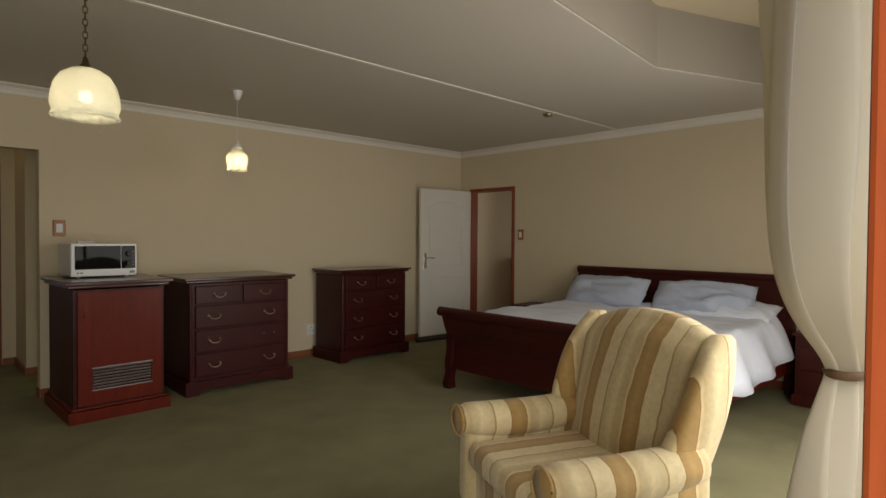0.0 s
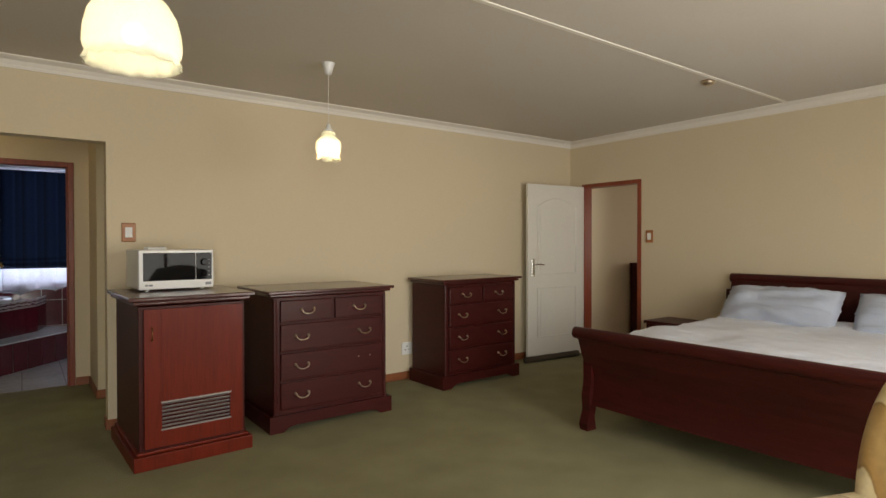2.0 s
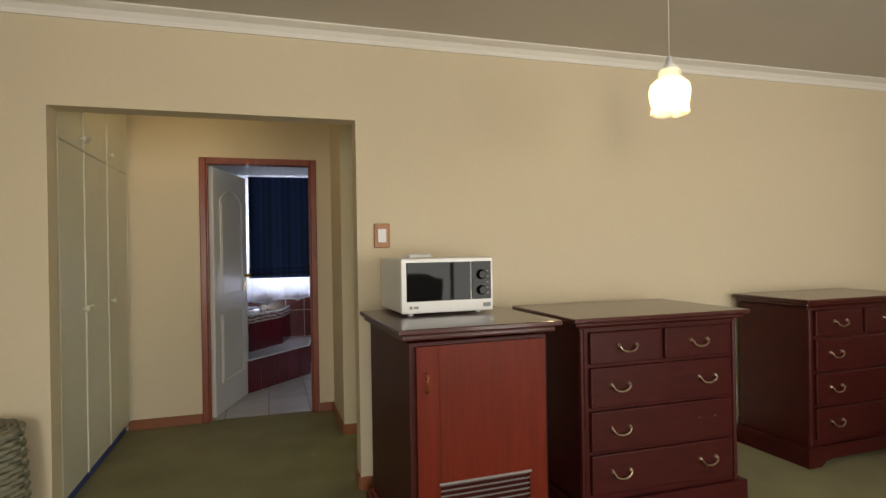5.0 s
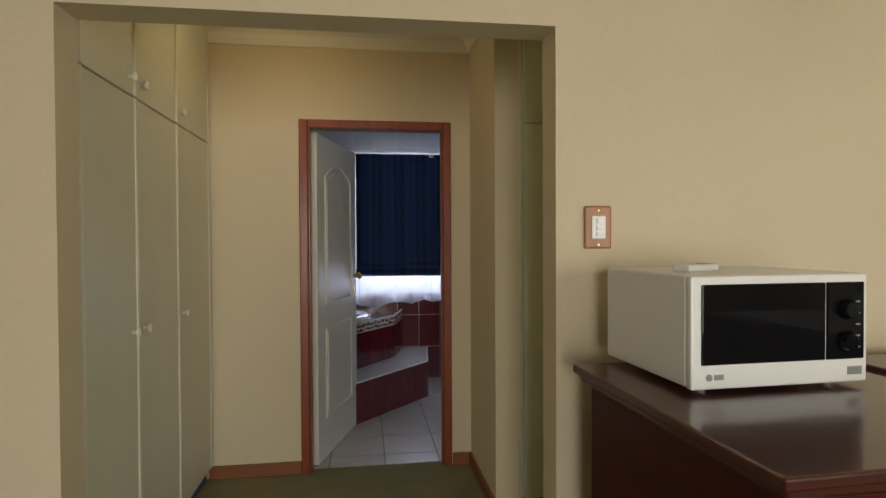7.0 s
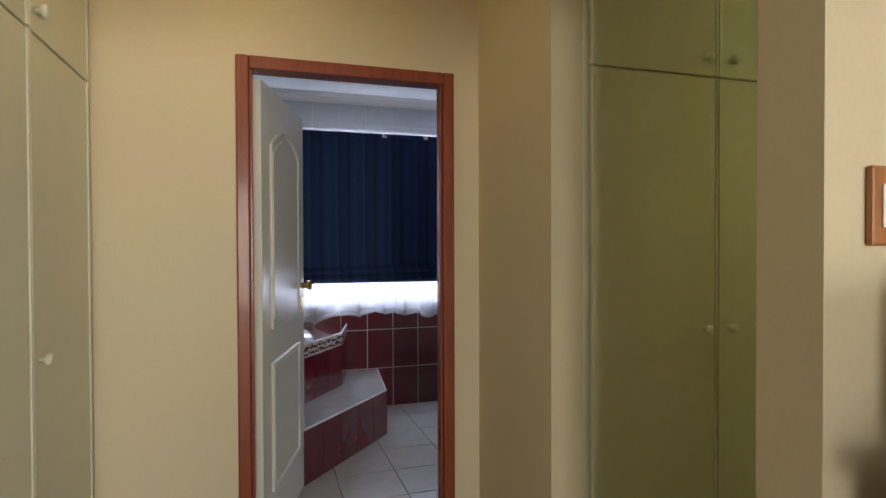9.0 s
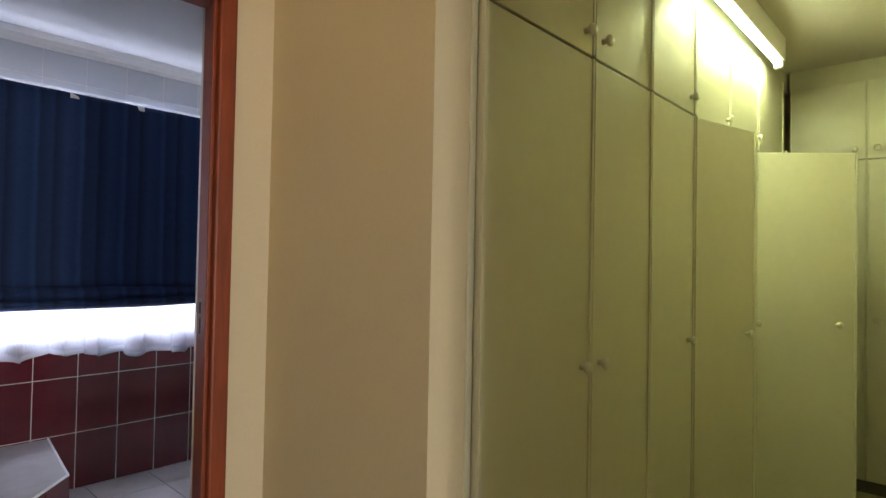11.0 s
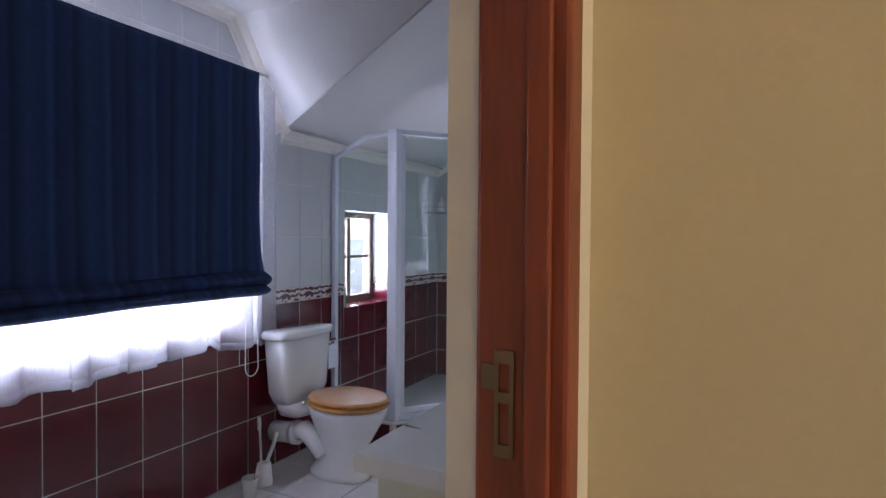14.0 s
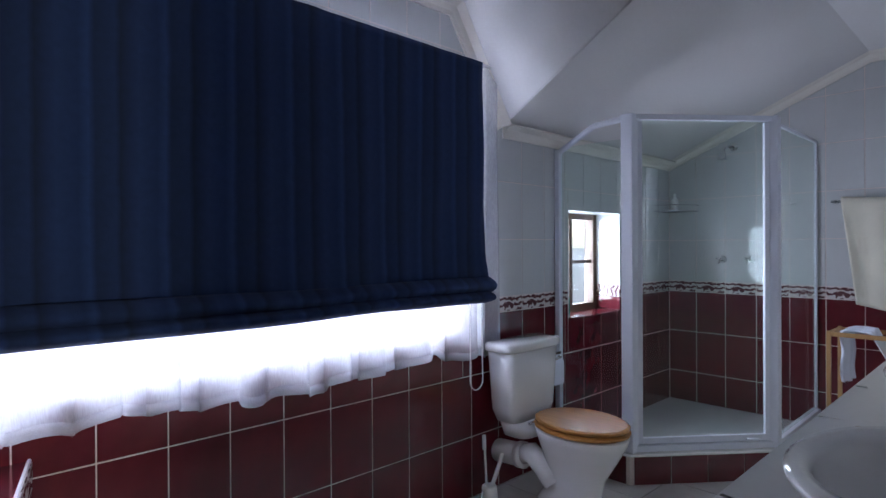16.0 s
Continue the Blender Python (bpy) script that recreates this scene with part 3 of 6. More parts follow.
def chest(m, w, d, h, label, lost=()):
    """Chest with two small and three wide drawers: origin at the floor, middle of the front; back at +y."""
    c = thing("chest_of_drawers", m, label, "chest of drawers", "chests along the wall")
    bm = bmesh.new()
    add_box(bm, -w / 2 + 0.035, w / 2 - 0.035, 0.03, d - 0.01, 0.10, h - 0.05, 0.004)
    for s in (-1, 1):
        add_tube(bm, [(s * (w / 2 - 0.05), 0.032, 0.12), (s * (w / 2 - 0.05), 0.032, h - 0.06)], 0.014, 8)
    part(c, "body", bm, MAHOG)
    bm = bmesh.new()
    add_box(bm, -w / 2 - 0.015, w / 2 + 0.015, -0.025, d, h - 0.022, h, 0.006, 3)
    add_box(bm, -w / 2 + 0.005, w / 2 - 0.005, 0.0, d - 0.003, h - 0.045, h - 0.0225, 0.008, 3)
    part(c, "top", bm, MAHOGT)
    bm = bmesh.new()
    out = [(-w / 2, 0), (-w / 2, 0.12), (w / 2, 0.12), (w / 2, 0), (w / 2 - 0.10, 0), (w / 2 - 0.14, 0.03), (w / 2 - 0.2, 0.04), (-w / 2 + 0.2, 0.04), (-w / 2 + 0.14, 0.03), (-w / 2 + 0.10, 0)]
    add_prism(bm, out, Matrix.Translation((0, 0.0, 0)), 0.025)
    for s in (-1, 1):
        add_box(bm, min(s * w / 2, s * (w / 2 - 0.022)), max(s * w / 2, s * (w / 2 - 0.022)), 0.026, d - 0.005, 0, 0.12, 0.003)
    part(c, "plinth", bm, MAHOG)
    z = 0.145
    hs = [(h - 0.05 - 0.145 - 0.015) * k for k in (0.262, 0.262, 0.262, 0.214)]
    iw = w / 2 - 0.085
    for r, hh in enumerate(hs):
        for x0, x1 in ([(-iw, iw)] if r < 3 else [(-iw, -0.012), (0.012, iw)]):
            dr = box_part(c, "drawer", (x0, x1, 0.008, 0.05, z + 0.008, z + hh - 0.008), MAHOG, 0.007)
            for x in ([-0.62 * iw, 0.62 * iw] if r < 3 else [(x0 + x1) / 2]):
                bm = bmesh.new()
                if (r, x > 0) in lost:  # the bail is gone, two small holes are left
                    for e in (-0.049, 0.049):
                        bm = bmesh.new()
                        add_capped(bm, [(0.006, 0), (0.004, 0.004)], 8, Matrix.Translation((x + e, 0.008, z + hh * 0.56)) @ pose(0, 0, 0, 90))
                        part(dr, "handle_stud", bm, PEWTER)
                    continue
                swan_pull(bm, x, z + hh * 0.56, 0.008)
                part(dr, "handle", bm, PEWTER, smooth=True, label="aged brass bail handle")
        z += hs[r]
    return c


chest(pose(2.365, 5.09, 0), 0.985, 0.68, 1.0, "dark mahogany chest of five drawers, one brass handle missing", lost=((1, True),))
chest(pose(4.03, 5.33, 0, 0, 0, 2), 0.985, 0.53, 1.0, "dark mahogany chest of five drawers near the open door")


def fridge_cabinet(m, w, d, h):
    c = thing("fridge_cabinet", m, "reddish mahogany cabinet with a slatted vent in its door", "cabinet")
    bm = bmesh.new()
    add_box(bm, -w / 2 + 0.025, w / 2 - 0.025, 0.02, d, 0.1, h - 0.06, 0.003)
    part(c, "body", bm, MAHOG)
    bm = bmesh.new()
    add_box(bm, -w / 2 - 0.03, w / 2 + 0.03, -0.03, d + 0.005, h - 0.024, h, 0.006, 3)
    add_box(bm, -w / 2 - 0.008, w / 2 + 0.008, -0.008, d + 0.002, h - 0.05, h - 0.0245, 0.008, 3)
    part(c, "top", bm, MAHOGT)
    bm = bmesh.new()
    add_box(bm, -w / 2 - 0.012, w / 2 + 0.012, -0.02, d, 0, 0.085, 0.004)
    add_box(bm, -w / 2 + 0.008, w / 2 - 0.008, 0.0, d - 0.003, 0.0855, 0.105, 0.008)
    part(c, "plinth", bm, MAHOG2)
    x0, x1, z0, z1 = -w / 2 + 0.05, w / 2 - 0.045, 0.12, h - 0.075
    vx0, vx1, vz0, vz1 = -0.19, 0.21, 0.225, 0.385
    bm = bmesh.new()
    add_box(bm, x0, vx0, -0.002, 0.02, z0, z1, 0.002)
    add_box(bm, vx1, x1, -0.002, 0.02, z0, z1, 0.002)
    add_box(bm, vx0, vx1, -0.002, 0.02, z0, vz0, 0)
    add_box(bm, vx0, vx1, -0.002, 0.02, vz1, z1, 0)
    door = part(c, "door", bm, MAHOG2, label="red mahogany door")
    for k in range(7):
        bm = bmesh.new()
        z = vz0 + 0.008 + k * 0.0225
        add_prism(bm, [(0, 0), (0.016, 0.012), (0.016, 0.015), (0, 0.003)], Matrix.Translation((vx0, 0.017, z)) @ pose(0, 0, 0, 0, 0, -90), vx1 - vx0)
        part(door, "vent_slat", bm, STEELV, label="grey metal vent slat")
    bm = bmesh.new()
    for dd in ((vx0 - 0.006, vx1 + 0.006, -0.005, 0.004, vz0 - 0.006, vz0 + 0.003), (vx0 - 0.006, vx1 + 0.006, -0.005, 0.004, vz1 - 0.003, vz1 + 0.006)):
        add_box(bm, *dd)
    part(door, "vent_frame", bm, STEELV)
    bm = bmesh.new()
    add_tube(bm, [(x0 + 0.04, -0.002, 0.76), (x0 + 0.04, -0.022, 0.765), (x0 + 0.04, -0.022, 0.835), (x0 + 0.04, -0.002, 0.84)], 0.005, 8)
    part(door, "handle", bm, BRASS, smooth=True)
    return c


fridge_cabinet(pose(1.355, 4.945, 0, 0, 0, 2), 0.67, 0.76, 1.02)


def microwave(m, w, d, h):
    o = thing("microwave_oven", m, "white microwave oven with a black glass door on the cabinet", "microwave")
    bm = bmesh.new()
    add_box(bm, -w / 2, w / 2, 0.012, d, 0.014, h, 0.006)
    for sx in (-1, 1):
        for y in (0.05, d - 0.05):
            add_capped(bm, [(0.014, 0), (0.012, 0.015)], 10, Matrix.Translation((sx * (w / 2 - 0.06), y, 0)))
    part(o, "body", bm, WHITEP)
    bm = bmesh.new()
    add_box(bm, -w / 2, w / 2, -0.008, 0.0115, 0.012, h - 0.001, 0.005)
    fr = part(o, "front", bm, WHITEP)
    xs = w / 2 - 0.115
    box_part(o, "window", (-w / 2 + 0.025, xs - 0.004, -0.0125, -0.004, 0.068, h - 0.02), BLACKG, 0.003, label="black glass door")
    box_part(o, "panel", (xs, w / 2 - 0.012, -0.0125, -0.004, 0.068, h - 0.02), BLACKG, 0.003, label="black control panel")
    for z in (0.112, 0.188):
        bm = bmesh.new()
        add_capped(bm, [(0.024, 0), (0.024, 0.006), (0.019, 0.02), (0.017, 0.021)], 20, Matrix.Translation((xs + 0.05, -0.0125, z)) @ pose(0, 0, 0, 90))
        part(o, "dial", bm, BLACKG)
    bm = bmesh.new()
    add_capped(bm, [(0.008, 0), (0.008, 0.002)], 14, Matrix.Translation((-w / 2 + 0.045, -0.008, 0.04)) @ pose(0, 0, 0, 90))
    add_box(bm, -w / 2 + 0.058, -w / 2 + 0.082, -0.0095, -0.0075, 0.034, 0.046)
    part(o, "badge", bm, GREYP)
    bm = bmesh.new()
    for k in range(5):
        box_part(o, "scale_mark", (xs + 0.078, xs + 0.09, -0.0135, -0.012, 0.095 + k * 0.027, 0.099 + k * 0.027), GREYP, 0)
    box_part(o, "rating_label", (xs + 0.06, xs + 0.1, -0.0095, -0.0075, 0.03, 0.05), GREYP, 0.001)
    bm.free()


microwave(pose(1.338, 5.35, 1.02, 0, 0, 2.5), 0.468, 0.40, 0.272)
rm = thing("remote_control", pose(1.235, 5.52, 1.292, 0, 0, 30), "small white remote control on the microwave", "remote control")
box_part(rm, "body", (-0.075, 0.075, -0.023, 0.023, 0, 0.018), WHITEP, 0.006, seg=3)
box_part(rm, "screen", (0.02, 0.06, -0.014, 0.014, 0.0165, 0.0195), GREYP, 0.001)


def switch_plate(m, w, h, n, label):
    s = thing("light_switch", m, label, "light switch")
    box_part(s, "plate", (-w / 2, w / 2, -0.014, 0, -h / 2, h / 2), mat("varnished wood plate", (0.36, 0.14, 0.045), 0.35, scale=20, vary=0.2, stretch=(5, 5, 1)), 0.005)
    box_part(s, "insert", (-w * 0.26, w * 0.26, -0.018, -0.0135, -h * 0.27, h * 0.27), WHITEP, 0.002)
    for k in range(n):
        z = (k - (n - 1) / 2) * h * 0.15
        box_part(s, "rocker", (-w * 0.1, w * 0.1, -0.023, -0.0175, z - h * 0.05, z + h * 0.05), WHITEP, 0.002)
    for z in (-1, 1):
        bm = bmesh.new()
        add_capped(bm, [(0.003, 0), (0.002, 0.002)], 8, Matrix.Translation((0, -0.014, z * h * 0.4)) @ pose(0, 0, 0, 90))
        part(s, "screw", bm, BRASS)


switch_plate(pose(1.126, YW, 1.415), 0.09, 0.138, 3, "brown wooden light switch plate with white rockers")
switch_plate(pose(XE, 4.80, 1.40, 0, 0, -90), 0.085, 0.135, 1, "brown wooden light switch plate beside the hall door")
sk = thing("wall_socket", pose(3.53, YW, 0.30), "white wall socket above the skirting", "socket")
box_part(sk, "plate", (-0.06, 0.06, -0.012, 0, -0.06, 0.06), WHITEP, 0.004)
for dx, dz in ((0, 0.022), (-0.02, -0.012), (0.02, -0.012)):
    bm = bmesh.new()
    add_capped(bm, [(0.006, 0), (0.006, 0.001)], 10, Matrix.Translation((dx, -0.012, dz)) @ pose(0, 0, 0, 90))
    part(sk, "pin_hole", bm, DARK)

ds = thing("draught_stop", pose(5.35, 5.66, 0, 0, 0, -5), "long dark brown cushion lying along the open door", "draught stop")
bm = bmesh.new()
add_tube(bm, [(-0.40 + 0.08 * k, 0.004 * math.sin(k * 2.0), 0.035) for k in range(11)], 0.034, 12)
part(ds, "cushion", bm, mat("dark brown cloth", (0.06, 0.045, 0.03), 0.95, scale=90, vary=0.3, bump=0.5), smooth=True)


def soft(bm, w, d, h, m, puff=2.6, lump=0.02, seed=0):
    """A pillow: flat corners, full middle, creased."""
    n = 22
    grid = {}
    for side in (1, -1):
        for i in range(n + 1):
            for j in range(n + 1):
                u, v = 2 * i / n - 1, 2 * j / n - 1
                if side == -1 and (i in (0, n) or j in (0, n)):
                    grid[(-1, i, j)] = grid[(1, i, j)]
                    continue
                k = (1 - abs(u) ** puff) ** 0.55 * (1 - abs(v) ** puff) ** 0.55
                pin = 1 - 0.07 * (abs(u) * abs(v)) ** 0.5 + 0.05 * abs(u * v)
                z = side * h / 2 * k + lump * noise.noise(Vector((u * 2.2 + seed, v * 2.2, side))) * (0.3 + k) + 0.4 * lump * noise.noise(Vector((u * 7 + seed, v * 7, side)))
                grid[(side, i, j)] = bm.verts.new(m @ Vector((u * w / 2 * pin, v * d / 2 * pin, z)))
    for side in (1, -1):
        for i in range(n):
            for j in range(n):
                q = [grid[(side, i, j)], grid[(side, i + 1, j)], grid[(side, i + 1, j + 1)], grid[(side, i, j + 1)]]
                bm.faces.new(q if side == 1 else q[::-1])


def sleigh_board(bm, y0, y1, z0, z1, x, curl, thick=0.045):
    """A sleigh-bed board across y: an upright S that rolls outward at its top."""
    out, inn = [], []
    n = 14
    for k in range(n + 1):
        t = k / n
        z = z0 + (z1 - z0 - 0.05) * t
        dx = curl * (0.085 * max(0, t - 0.35) ** 1.6 / 0.5 - 0.03 * math.sin(math.pi * min(1, t / 0.7)))
        out.append((x + dx, z))
    prof = [(a + thick / 2, z) for a, z in out] + [(a - thick / 2, z) for a, z in reversed(out)]
    add_prism(bm, prof, Matrix.Translation((0, y0, 0)), y1 - y0)
    cx, cz = out[-1]
    add_tube(bm, [(cx + curl * 0.012, y0 - 0.02, cz + 0.012), (cx + curl * 0.012, y1 + 0.02, cz + 0.012)], 0.042, 18)


def bed():
    b = thing("sleigh_bed", pose(0, 0, 0), "dark mahogany sleigh bed with a rolled footboard", "bed")
    y0, y1 = 1.66, 3.88
    bm = bmesh.new()
    sleigh_board(bm, y0, y1, 0.18, 0.735, 3.76, -1)
    part(b, "footboard", bm, MAHOG)
    bm = bmesh.new()
    sleigh_board(bm, y0, y1, 0.25, 1.04, 5.80, 1)
    part(b, "headboard", bm, MAHOG)
    for y in (y0 - 0.01, y1 - 0.06):
        bm = bmesh.new()
        out = [(3.735, 0.70), (3.79, 0.66), (3.80, 0.45), (3.785, 0.30), (3.80, 0.20), (3.775, 0.09), (3.79, 0.0), (3.70, 0.0), (3.69, 0.05), (3.725, 0.14), (3.715, 0.24), (3.735, 0.34), (3.735, 0.5), (3.70, 0.62)]
        add_prism(bm, out, Matrix.Translation((0, y, 0)), 0.07)
        part(b, "leg", bm, MAHOG)
        box_part(b, "leg", (5.77, 5.85, y, y + 0.07, 0, 0.9), MAHOG, 0.006)
        box_part(b, "rail", (3.79, 5.77, y + 0.02, y + 0.05, 0.20, 0.42), MAHOG2, 0.005)
    bm = bmesh.new()
    add_box(bm, 3.82, 5.75, y0 + 0.06, y1 - 0.07, 0.28, 0.58, 0.05, 4)
    part(b, "mattress", bm, LINEN, smooth=True)
    d = thing("duvet", pose(0, 0, 0), "rumpled white duvet spread over the bed", "duvet")

    def duvet(u, v):
        x = 3.86 + 1.75 * u
        y = y0 - 0.055 + (y1 - y0 + 0.075) * v
        edge = max(0.0, abs(2 * v - 1) - 0.86) / 0.14
        z = 0.665 - 0.20 * edge ** 1.5 * ((1.75 + 0.25 * math.sin(x * 3.1)) if v < 0.5 else 0.8) + 0.022 * noise.noise(Vector((x * 2.4, y * 2.4, 0))) + 0.014 * noise.noise(Vector((x * 7, y * 6, 3))) + 0.008 * noise.noise(Vector((x * 17, y * 15, 5)))
        z += 0.03 * math.exp(-((u - 1) / 0.12) ** 2)
        yy = y + (0.03 * math.sin(x * 13) * edge * (-1 if v < 0.5 else 1))
        return Vector((x, yy, z))
    cloth_part(d, "cover", duvet, 70, 80, LINEN, 0.03)
    for k, (y, rx, sd) in enumerate(((3.32, 0, 1), (2.33, 4, 7))):
        p = thing("pillow", pose(5.50, y, 0.805, 0, -47, rx), "pale grey cotton pillow leaning on the headboard", "pillow", "pillows on the bed")
        bm = bmesh.new()
        soft(bm, 0.39, 0.90, 0.21, Matrix(), 2.6, 0.05, sd)
        part(p, "case", bm, PILLOWC, smooth=True)
    p = thing("pillow", pose(5.55, 2.12, 0.72, 0, -12, 0), "white cotton pillow lying under the grey one", "pillow", "pillows on the bed")
    bm = bmesh.new()
    soft(bm, 0.45, 0.80, 0.15, Matrix(), 3.0, 0.03, 13)
    part(p, "case", bm, LINEN, smooth=True)


bed()


def nightstand(m, w, d, h):
    c = thing("nightstand", m, "dark mahogany nightstand beside the bed", "nightstand", "nightstands beside the bed")
    box_part(c, "body", (-w / 2 + 0.02, w / 2 - 0.02, 0.02, d, 0.08, h - 0.03), MAHOG, 0.004)
    box_part(c, "top", (-w / 2, w / 2, 0, d, h - 0.03, h), MAHOG, 0.008, seg=3)
    box_part(c, "plinth", (-w / 2, w / 2, 0.0, d, 0, 0.09), MAHOG, 0.006)
    for k in range(2):
        dr = box_part(c, "drawer", (-w / 2 + 0.05, w / 2 - 0.05, 0.008, 0.03, 0.11 + k * 0.2, 0.29 + k * 0.2), MAHOG, 0.005)
        bm = bmesh.new()
        swan_pull(bm, 0, 0.21 + k * 0.2, 0.008)
        part(dr, "handle", bm, PEWTER, smooth=True)


nightstand(pose(5.45, 4.27, 0, 0, 0, -90), 0.56, 0.44, 0.565)
nightstand(pose(5.45, 1.30, 0, 0, 0, -90), 0.56, 0.44, 0.60)


def armchair(m):
    """Wing chair: origin on the floor in the middle, front toward -x, width along y."""
    c = thing("wing_armchair", m, "cream and gold striped wing armchair with scroll arms", "armchair")
    # seat base and cushion
    bm = bmesh.new()
    add_box(bm, -0.33, 0.30, -0.36, 0.36, 0.14, 0.34, 0.03, 3)
    part(c, "base", bm, STRIPE_Y, smooth=True)
    bm = bmesh.new()
    add_box(bm, -0.385, 0.20, -0.298, 0.298, 0.33, 0.452, 0.045, 4)
    part(c, "seat_cushion", bm, STRIPE_Y, smooth=True)

    # back: rounded slab, leaning, domed at its top, fuller in the middle
    def back_shape(front):
        def fn(u, v):
            y = (2 * u - 1)
            top = 1.045 - 0.075 * abs(y) ** 2.2
            z = 0.30 + (top - 0.30) * v
            lean = 0.15 * ((z - 0.30) / 0.7) ** 1.15
            full = 0.055 * (1 - y * y) * math.sin(math.pi * min(1, v * 0.95 + 0.1)) if front else 0
            roll = 0.05 * max(0, v - 0.88) / 0.12
            x = 0.20 + lean + ((-0.045 - full + roll) if front else (0.10 - roll * 0.6))
            return Vector((x, y * (0.325 + 0.03 * v), z))
        return fn
    bm = bmesh.new()
    g1, g2 = add_sheet(bm, back_shape(True), 28, 26), add_sheet(bm, back_shape(False), 28, 26)
    loop1 = [r[0] for r in g1] + g1[-1][1:] + [r[-1] for r in reversed(g1[:-1])]
    loop2 = [r[0] for r in g2] + g2[-1][1:] + [r[-1] for r in reversed(g2[:-1])]
    for k in range(len(loop1) - 1):
        bm.faces.new((loop1[k], loop1[k + 1], loop2[k + 1], loop2[k]))
    part(c, "backrest", bm, STRIPE_Y, smooth=True)

    for s in (-1, 1):
        # wing: S-curved side panel with a thick rolled front edge
        rows = []
        n = 18
        for k in range(n + 1):
            t = k / n
            z = 0.50 + 0.475 * t
            lean = 0.15 * ((z - 0.30) / 0.7) ** 1.15
            reach = 0.09 * (1 - t) ** 2.5 + 0.05 * math.sin(math.pi * min(1, t * 0.8 + 0.1)) + 0.085 - 0.04 * t ** 6
            rows.append((0.225 + lean - reach, 0.315 + lean - 0.03 * t, z, 0.345 + 0.05 * math.sin(math.pi * t * 0.8)))
        bm = bmesh.new()
        rings = []
        for xf, xb, z, yy in rows:
            ring = []
            for q in range(16):
                a = 2 * math.pi * q / 16
                ca, sa = math.cos(a), math.sin(a)
                cx = (xf + xb) / 2 + (xb - xf) / 2 * (abs(ca) ** 0.6) * (1 if ca > 0 else -1)
                th = 0.042 if ca < 0 else 0.032
                ring.append(bm.verts.new((cx, s * (yy + 0.01) + th * (abs(sa) ** 0.7) * (1 if sa > 0 else -1), z)))
            rings.append(ring)
        for a, b in zip(rings, rings[1:]):
            for q in range(16):
                bm.faces.new((a[q], a[(q + 1) % 16], b[(q + 1) % 16], b[q]))
        bm.faces.new(rings[0])
        ctr = [v.co.copy() for v in rings[-1]]
        mid = sum(ctr, Vector()) / 16
        cap = [bm.verts.new(mid + (p - mid) * 0.6 + Vector((0, 0, 0.022))) for p in ctr]
        for q in range(16):
            bm.faces.new((rings[-1][q], rings[-1][(q + 1) % 16], cap[(q + 1) % 16], cap[q]))
        bm.faces.new(cap)
        part(c, "wing", bm, STRIPE_X, smooth=True)
        # arm: scroll roll over an upholstered panel
        bm = bmesh.new()
        rr = []
        for k in range(13):
            t = k / 12
            x = -0.40 + 0.66 * t
            r = 0.075 + 0.012 * math.sin(t * math.pi) - (0.02 if k == 0 else 0)
            rr.append([bm.verts.new((x, s * 0.375 + r * math.cos(2 * math.pi * q / 20) * 1.05, 0.525 - 0.02 * math.sin(t * math.pi) + r * math.sin(2 * math.pi * q / 20))) for q in range(20)])
        for a, b in zip(rr, rr[1:]):
            for q in range(20):
                bm.faces.new((a[q], a[(q + 1) % 20], b[(q + 1) % 20], b[q]))
        bm.faces.new(rr[0])
        bm.faces.new(rr[-1])
        yi, yo = s * 0.315, s * 0.425
        add_box(bm, -0.375, 0.30, min(yi, yo), max(yi, yo), 0.14, 0.50, 0.03, 3)
        part(c, "arm", bm, STRIPE_X, smooth=True)
        # piping round the scroll
        bm = bmesh.new()
        add_tube(bm, [(-0.398, s * 0.375 + 0.068 * math.cos(a), 0.525 + 0.066 * math.sin(a)) for a in [2 * math.pi * k / 24 for k in range(25)]], 0.007, 6)
        part(c, "piping", bm, STRIPE_X, smooth=True)
    for x in (-0.30, 0.32):
        for s in (-1, 1):
            bm = bmesh.new()
            add_capped(bm, [(0.018, 0), (0.022, 0.02), (0.03, 0.15)], 10, Matrix.Translation((x, s * 0.31, 0)))
            part(c, "leg", bm, MAHOG)


armchair(pose(2.22, 1.52, 0, 0, 0, -23))


DULLB = mat("dull brown brass", (0.16, 0.11, 0.06), 0.4, 1.0, vary=0.2, bump=0)


